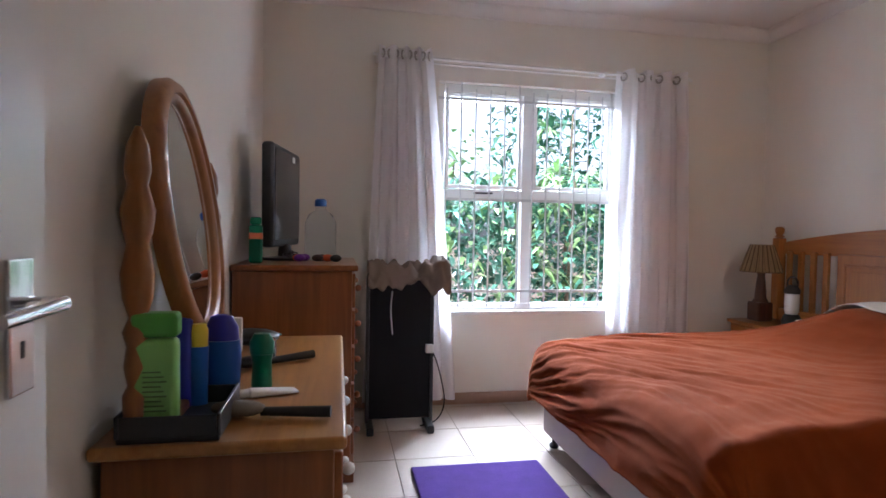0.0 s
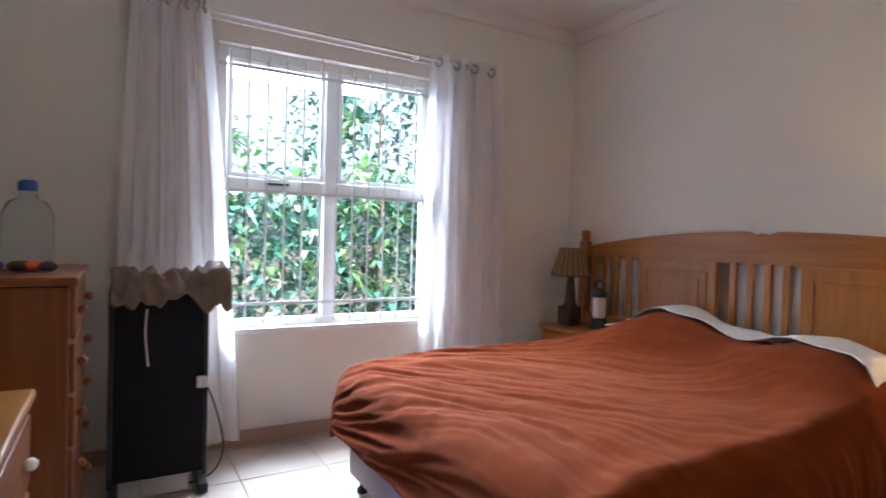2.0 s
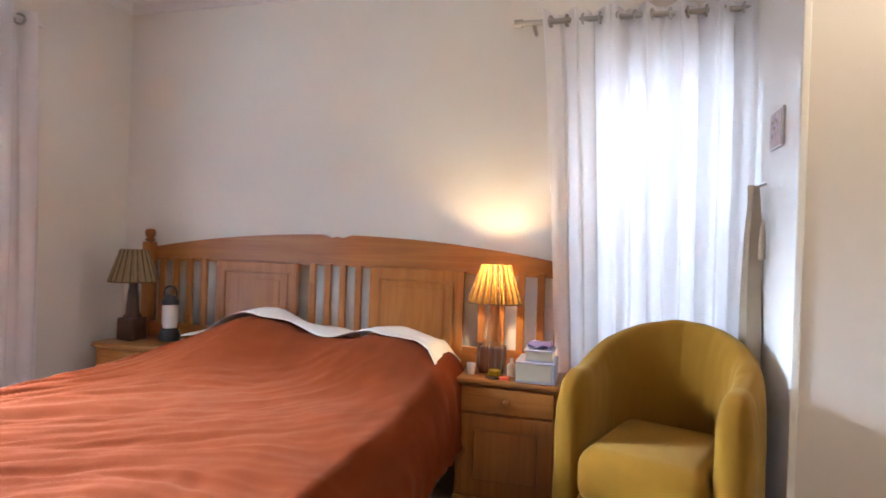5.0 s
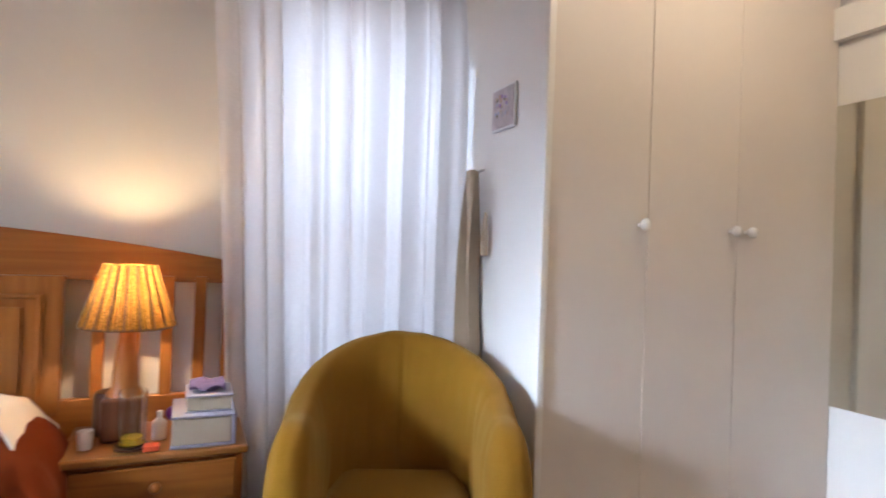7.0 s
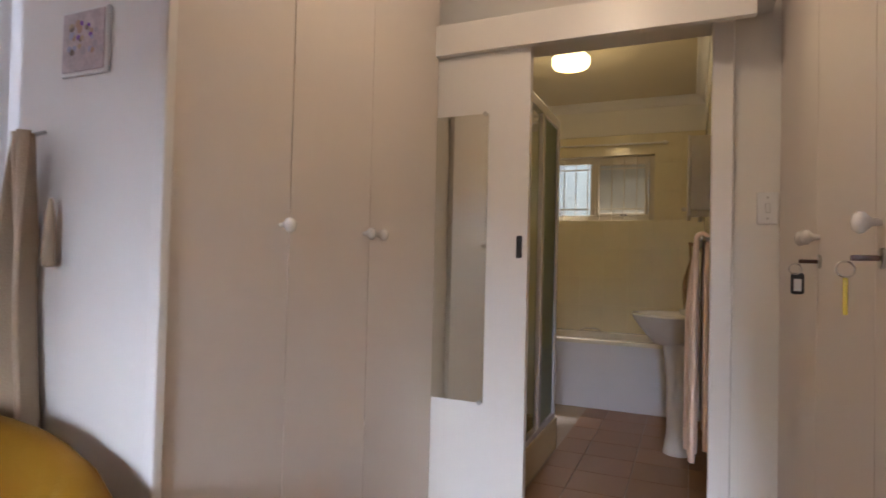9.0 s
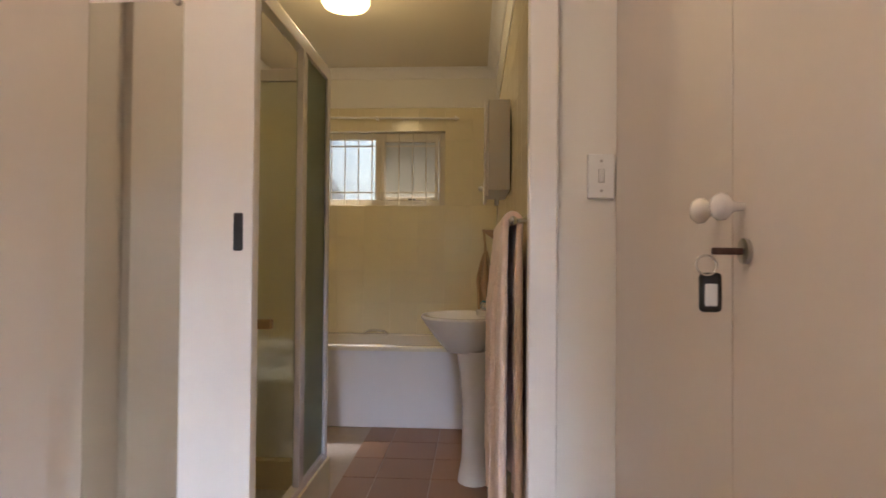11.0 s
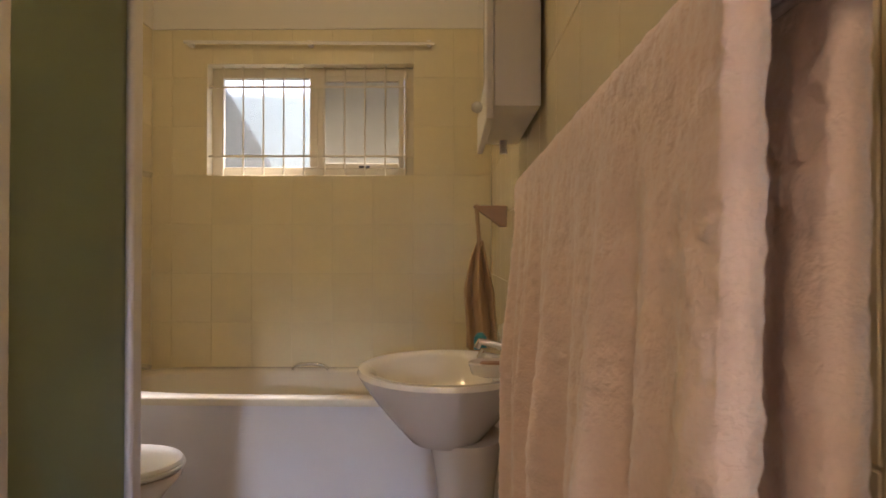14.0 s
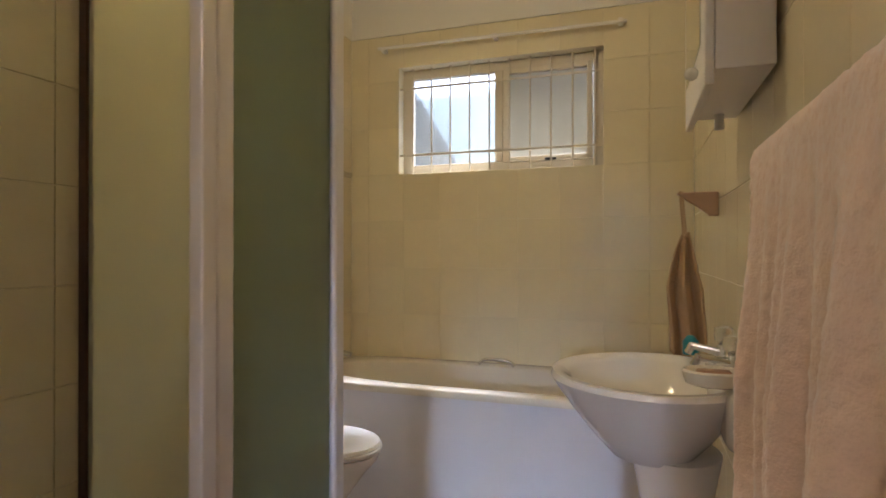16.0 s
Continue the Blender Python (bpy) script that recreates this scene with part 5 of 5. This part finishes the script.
def bowl(u, v):
    a = 2 * math.pi * u
    L = [(0.10, 0.0), (0.105, 0.02), (0.085, 0.10), (0.09, 0.20), (0.145, 0.32), (0.175, 0.37), (0.178, 0.395), (0.165, 0.402)]
    r, z = L[min(int(v * 7 + 1e-6), 7)]
    return (-0.40 + 1.28 * r * math.cos(a) + 0.06 * (1 - z / 0.4), TY + r * math.sin(a), z)


part("bowl", sheet(bowl, 40, 7), PORC, to, smooth=70)
part("lid", lathe([(0.178, 0.402), (0.183, 0.408), (0.183, 0.416), (0.178, 0.419), (0.180, 0.424), (0.175, 0.434), (0.10, 0.440)], (-0.40, TY, 0), 40, 1.28, 1.0), WPLAS, to)
part("cistern", boxed(-0.20, 0.018, TY - 0.19, TY + 0.19, 0.40, 0.76, 0.02, 3), PORC, to)
for z in (0.635, 1.565):
    g = thing("wall_tap", "chrome wall fitting by the bath", "tap", (-0.02, -7.75, z))
    part("stem", rodded((BXE - 0.01, -7.80, z), (-0.11, -7.80, z), 0.012), CHROME, g)
    part("outlet", rodded((-0.10, -7.80, z + 0.012), (-0.16, -7.80, z), 0.014), CHROME, g)

# shower enclosure
SX, SY0, SY1 = -0.905, -5.175, -6.32
SLX = -0.118
lining = struct("shower_lining", boxed(SLX, BXE, SY1 - 0.01, -5.171, 0, BZ - 0.002), WGROUT, "tiled boxed-out wall inside the shower")
sh = thing("shower_enclosure", "corner shower with frosted glass and aluminium frame", "shower", (-0.45, -5.72, 0))
tray = boxed(SX - 0.03, SX + 0.05, SY1 - 0.03, SY0, 0, 0.20, 0.006)
box(tray, SX + 0.05, SLX - 0.006, SY1 - 0.03, SY1 + 0.05, 0, 0.20, 0.006)
part("kerb", tray, WTILE, sh, "tiled shower kerb")
part("tray_floor", boxed(SX + 0.05, SLX - 0.006, SY1 + 0.05, SY0, 0, 0.06), PORC, sh)
part("top_rail", boxed(SX - 0.02, SX + 0.02, SY1, SY0, 2.06, 2.12, 0.004), ALU, sh)
part("bottom_rail", boxed(SX - 0.02, SX + 0.02, SY1, SY0, 0.20, 0.235, 0.004), ALU, sh)
part("return_rail", boxed(SX + 0.02, SLX - 0.006, SY1 - 0.015, SY1 + 0.015, 2.06, 2.12, 0.004), ALU, sh)
part("corner_post", boxed(SX - 0.022, SX + 0.012, SY1 - 0.006, SY1 + 0.02, 0.20, 2.10, 0.003), ALU, sh)
part("corner_post_seal", rodded((SX - 0.014, SY1 + 0.026, 0.22), (SX - 0.014, SY1 + 0.026, 2.08), 0.010, 12), ALU, sh)
part("door_stile", boxed(SX - 0.024, SX + 0.004, -5.905, -5.872, 0.235, 2.06, 0.004), ALU, sh)
part("door_stile", boxed(SX - 0.018, SX + 0.008, -5.955, -5.915, 0.235, 2.06, 0.006), ALU, sh)
part("fixed_glass", boxed(SX - 0.004, SX + 0.002, SY1 + 0.02, -5.955, 0.235, 2.06), SHOWERG, sh, "green tinted frosted glass")
part("door_glass", boxed(SX + 0.010, SX + 0.015, SY1 + 0.03, -5.90, 0.235, 2.06), SHOWERG, sh)
part("return_glass", boxed(SX + 0.012, SLX - 0.012, SY1 - 0.003, SY1 + 0.003, 0.20, 2.06), FROST, sh, "yellowish frosted glass")
part("wall_profile", boxed(SLX - 0.030, SLX - 0.006, SY1 - 0.012, SY1 + 0.014, 0.20, 2.06), DARKWOOD, sh, "dark wall channel")
part("soap_shelf", boxed(-0.655, -0.560, SY1 + 0.004, SY1 + 0.05, 0.835, 0.880, 0.004), HANDT, sh)

# ceiling lamp
cl = thing("ceiling_lamp", "round opal glass ceiling lamp, lit", "lamp", (-0.93, -6.62, BZ))
part("opal_shade", lathe([(0.09, 0), (0.122, 0.008), (0.132, 0.025), (0.132, 0.068), (0.12, 0.080), (0.06, 0.084)], (-0.93, -6.62, BZ - 0.158), 36), LAMPGLASS, cl, "glowing opal glass")
part("ceiling_rose", lathe([(0.10, 0), (0.10, 0.074)], (-0.93, -6.62, BZ - 0.075), 24), WPLAS, cl)

# fixture added round the passage bulb, always out of view
pl = thing("ceiling_lamp", "assumed opal glass lamp on the bedroom ceiling, out of view", "lamp", (-1.38, -3.95, CZ))
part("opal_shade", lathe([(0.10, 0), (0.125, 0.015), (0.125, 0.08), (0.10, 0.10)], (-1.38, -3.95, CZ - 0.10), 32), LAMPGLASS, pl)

# bathroom window
w3 = thing("window_3", "small cream framed bathroom window with obscure panes", "window", (-0.84, BYS - 0.09, 1.612))
w3["kind"] = "structure"
WY = BYS - 0.09


def framing(x0, x1, z0, z1, y0, y1, t):
    bm = bmesh.new()
    box(bm, x0, x0 + t, y0, y1, z0, z1, 0.004)
    box(bm, x1 - t, x1, y0, y1, z0, z1, 0.004)
    box(bm, x0 + t, x1 - t, y0 + 0.001, y1 - 0.001, z0, z0 + t, 0.004)
    box(bm, x0 + t, x1 - t, y0 + 0.001, y1 - 0.001, z1 - t, z1, 0.004)
    return bm


part("window_frame", framing(BW[0], BW[1], BW[2], BW[3], WY - 0.025, WY + 0.025, 0.055), BFRAME, w3)
part("mullion", boxed(-0.868, -0.822, WY - 0.028, WY + 0.028, BW[2] + 0.055, BW[3] - 0.055, 0.004), BFRAME, w3)
sash = part("sash", framing(-1.348, -0.870, BW[2] + 0.045, BW[3] - 0.048, WY + 0.004, WY + 0.036, 0.030), BFRAME, w3, "cream opening sash")
part("catch", boxed(-1.16, -1.10, WY + 0.036, WY + 0.048, 1.660, 1.672, 0.003), BLACK, sash)
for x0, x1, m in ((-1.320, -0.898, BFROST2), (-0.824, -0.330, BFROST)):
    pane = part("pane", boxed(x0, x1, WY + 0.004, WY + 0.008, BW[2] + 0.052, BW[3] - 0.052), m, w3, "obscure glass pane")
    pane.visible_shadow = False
bb = thing("burglar_bars", "white burglar bars on the bathroom window", "burglar bars", (-0.85, BYS - 0.02, 1.61))
for i in range(10):
    x = -1.36 + i * 0.112
    part("bar", rodded((x, BYS - 0.025, 1.617), (x, BYS - 0.025, 2.215), 0.005, 8), BFRAME, bb)
for z in (1.72, 2.10):
    part("cross_bar", boxed(BW[0], BW[1], BYS - 0.019, BYS - 0.013, z - 0.006, z + 0.006, 0.001), BFRAME, bb)
rl = thing("shower_rail", "thin white curtain rail above the bath", "rail", (-0.85, -8.1, 2.34))
part("pole", rodded((-0.17, -8.105, 2.325), (-1.52, -8.105, 2.31), 0.009), WHITE, rl)
for x in (-0.2, -0.85, -1.49):
    part("bracket", boxed(x - 0.012, x + 0.012, BYS + 0.010, -8.10, 2.305, 2.330, 0.003), WHITE, rl)
# added backdrop, standing in for bright sky behind the bathroom pane
struct("outside_backdrop", boxed(-3.2, 0.6, -9.9, -9.75, -0.2, 2.5), PALEOUT, "pale bluish backdrop added outside the bathroom window", "wall")

eave = boxed(0, 1.5, -9.018, -9.0, -1.5, 1.5)
bmesh.ops.rotate(eave, verts=eave.verts, cent=(0, -9, 0), matrix=Matrix.Rotation(radians(30.5), 3, "Y"))
bmesh.ops.translate(eave, verts=eave.verts, vec=(-0.228, 0, 2.02))
struct("neighbour_gable", eave, GABLEM, "shaded sloping gable outside the bathroom window", "wall")

# ---- garden outside the bedroom window ----


def leaves(name, label, n, fx, fy, fz, size, m, droop, seed):
    """One mass of separate strap leaves with gaps between."""
    r = random.Random(seed)
    v, f = [], []
    for _ in range(n):
        x, y = r.uniform(*fx), r.uniform(*fy)
        z = r.uniform(*fz)
        a, L, w = r.uniform(0, 6.28), r.uniform(*size), r.uniform(0.022, 0.05)
        el = r.uniform(-0.3, 1.1)
        d = Vector((math.cos(a) * math.cos(el), math.sin(a) * math.cos(el), math.sin(el)))
        s = Vector((-math.sin(a), math.cos(a), 0)) * w
        p = Vector((x, y, z))
        b = len(v)
        pts = [p, p + d * L * 0.5, p + d * L - Vector((0, 0, droop * L * r.uniform(0.4, 1.3)))]
        v += [p - s * 0.4, p + s * 0.4, pts[1] - s, pts[1] + s, pts[2]]
        f += [(b, b + 1, b + 3, b + 2), (b + 2, b + 3, b + 4)]
    me = bpy.data.meshes.new(name)
    me.from_pydata([tuple(q) for q in v], [], f)
    me.materials.append(m)
    return tagged(new(name, me), label, "plants", kind="stuff")


leaves("garden_foliage", "dense dark green garden shrubs outside the window", 7000, (-3.6, 2.6), (1.9, 4.6), (-0.1, 1.75), (0.10, 0.28), LEAF_A, 0.5, 1)
leaves("garden_foliage", "light green leaves among the shrubs", 1500, (-3.4, 2.4), (1.8, 4.2), (0.1, 1.9), (0.10, 0.28), LEAF_B, 0.5, 2)
leaves("garden_foliage", "high tree foliage behind the shrubs", 2600, (-0.9, 2.4), (3.2, 5.0), (1.3, 3.9), (0.09, 0.24), LEAF_A, 0.6, 7)
leaves("garden_foliage", "sparse light foliage against the sky", 420, (-2.9, -0.9), (3.2, 4.8), (1.3, 2.5), (0.05, 0.13), LEAF_B, 0.5, 8)


def cane_plant(x, y, h, m, seed):
    r = random.Random(seed)
    ob = thing("cane_plant", "tall garden plant with drooping strap leaves", "plant", (x, y, -0.2), "garden plants")
    part("stem", rodded((x, y, -0.2), (x + 0.1, y, h), 0.03, 8, 0.014), SOIL, ob)
    bm = bmesh.new()
    for k in range(6):
        cx, cy, cz = x + r.uniform(-0.45, 0.45), y + r.uniform(-0.3, 0.3), h - 0.28 * k + r.uniform(-0.1, 0.2)
        for _ in range(26):
            a, L, w, el = r.uniform(0, 6.28), r.uniform(0.25, 0.5), r.uniform(0.018, 0.032), r.uniform(0.0, 1.3)
            d, s = Vector((math.cos(a) * math.cos(el), math.sin(a) * math.cos(el), math.sin(el))), Vector((-math.sin(a), math.cos(a), 0))
            p = Vector((cx, cy, cz))
            row = []
            for t, ww in ((0, 0.5), (0.35, 1), (0.7, 0.8), (1, 0.05)):
                q = p + d * L * t - Vector((0, 0, 0.55 * L * t * t))
                row.append((bm.verts.new(q - s * w * ww), bm.verts.new(q + s * w * ww)))
            for (c, e), (g, i) in zip(row, row[1:]):
                bm.faces.new((c, e, i, g))
    part("crown", bm, m, ob, smooth=180)


for i, (x, y, h, m) in enumerate(((-1.0, 2.6, 2.2, LEAF_B), (-0.3, 3.0, 2.6, LEAF_A), (-0.6, 2.2, 1.7, LEAF_B), (-2.1, 3.6, 2.0, LEAF_B), (0.7, 3.4, 2.8, LEAF_A), (-1.6, 3.9, 2.1, LEAF_A), (1.6, 3.2, 2.7, LEAF_B), (-2.9, 3.8, 1.5, LEAF_A))):
    cane_plant(x, y, h, m, 20 + i)
leaves("leaf_litter", "dry brown fallen leaves on the soil", 900, (-3.2, 0.5), (0.5, 1.9), (-0.2, 0.42), (0.08, 0.2), DRY, 0.3, 5)
mound = sheet(lambda u, v: (-3.4 + 3.6 * u, 0.5 + 1.6 * v, -0.25 + 0.62 * math.sin(math.pi * u) ** 0.6 * math.sin(math.pi * v) + 0.08 * noise.noise(Vector((u * 9, v * 6, 0)))), 40, 24)
solid("soil_mound", mound, DRY, "mound of dry leaves outside the window", "ground", kind="stuff", smooth=180)


# ---- tiles ----
def tiles(parent, name, m, size, thick, spots, turn):
    """Alike pieces on one shared mesh, as parts of a floor or wall. size: width, height."""
    me = mesh_of(name, boxed(-size[0] / 2, size[0] / 2, -size[1] / 2, size[1] / 2, 0, thick, 0.0012, 1), m, 0)
    for at, sc in spots:
        o = new(name, me)
        o.parent = parent
        o.matrix_basis = Matrix.Translation(at) @ turn @ Matrix.Diagonal((sc[0], sc[1], 1, 1))


def clipped(a0, a1, b0, b1, off_a, off_b, w, h, gap, holes=()):
    """Centres and scales of a grid of tiles cut to a rectangle, around openings."""
    out = []
    ia = math.floor((a0 - off_a) / w)
    while off_a + ia * w < a1:
        ib = math.floor((b0 - off_b) / h)
        while off_b + ib * h < b1:
            p0, p1 = max(a0, off_a + ia * w + gap), min(a1, off_a + (ia + 1) * w - gap)
            q0, q1 = max(b0, off_b + ib * h + gap), min(b1, off_b + (ib + 1) * h - gap)
            parts_ = [(p0, p1, q0, q1)]
            for ha, hb_, hc, hd_ in holes:
                nxt = []
                for s0, s1, t0, t1 in parts_:
                    if s1 <= ha or s0 >= hb_ or t1 <= hc or t0 >= hd_:
                        nxt.append((s0, s1, t0, t1))
                        continue
                    if s0 < ha:
                        nxt.append((s0, ha, t0, t1))
                    if s1 > hb_:
                        nxt.append((hb_, s1, t0, t1))
                    m0, m1 = max(s0, ha), min(s1, hb_)
                    if t0 < hc:
                        nxt.append((m0, m1, t0, hc))
                    if t1 > hd_:
                        nxt.append((m0, m1, hd_, t1))
                parts_ = nxt
            for s0, s1, t0, t1 in parts_:
                if s1 - s0 > 0.012 and t1 - t0 > 0.012:
                    out.append(((s0 + s1) / 2, (t0 + t1) / 2, (s1 - s0) / w, (t1 - t0) / h))
            ib += 1
        ia += 1
    return out


WT, HT = 0.22, 0.266
bath_south, bath_west, bath_east = (bpy.data.objects[k] for k in ("wall_bath_south", "wall_bath_west", "wall_bath_east"))
tiles(bath_south, "tile", WTILE, (WT, HT), 0.004, [((a, BYS, b), (sa, sb)) for a, b, sa, sb in clipped(BXW + 0.008, BXE - 0.008, 0.55, 2.41, -1.405, 1.612, WT, HT, 0.0009, [BW])], pose(0, 0, 0, 90, 0, 0) @ pose(0, 0, 0, 180, 0, 0))
tiles(bath_west, "tile", WTILE, (WT, HT), 0.0026, [((BXW, a, b), (sa, sb)) for a, b, sa, sb in clipped(-8.15, -5.095, 0, 2.41, -5.14, 1.612, WT, HT, 0.0009)], pose(0, 0, 0, 90, 0, 90))
tiles(lining, "tile", WTILE, (WT, HT), 0.005, [((SLX, a, b), (sa, sb)) for a, b, sa, sb in clipped(SY1 - 0.008, -5.176, 0.2, 2.41, -5.14, 1.612, WT, HT, 0.0014)], pose(0, 0, 0, 90, 0, -90))
tiles(bath_east, "tile", WTILE, (WT, HT), 0.005, [((BXE, a, b), (sa, sb)) for a, b, sa, sb in clipped(-8.15, -5.172, 0.2, 2.41, -5.14, 1.612, WT, HT, 0.0009)], pose(0, 0, 0, 90, 0, -90))
tiles(floor_bath, "floor_tile", BTHFLOOR, (0.30, 0.30), 0.006, [((a, b, -0.006), (sa, sb)) for a, b, sa, sb in clipped(BXW, SX - 0.035, -7.51, -5.085, -1.42, -7.51, 0.30, 0.30, 0.0025)], Matrix())
tiles(floor_bed, "floor_tile", BFLOOR, (0.40, 0.40), 0.006, [((a, b, -0.006), (sa, sb)) for a, b, sa, sb in clipped(XW, -0.01, -5.085, -0.005, -2.74, -0.46, 0.40, 0.40, 0.002)], Matrix())
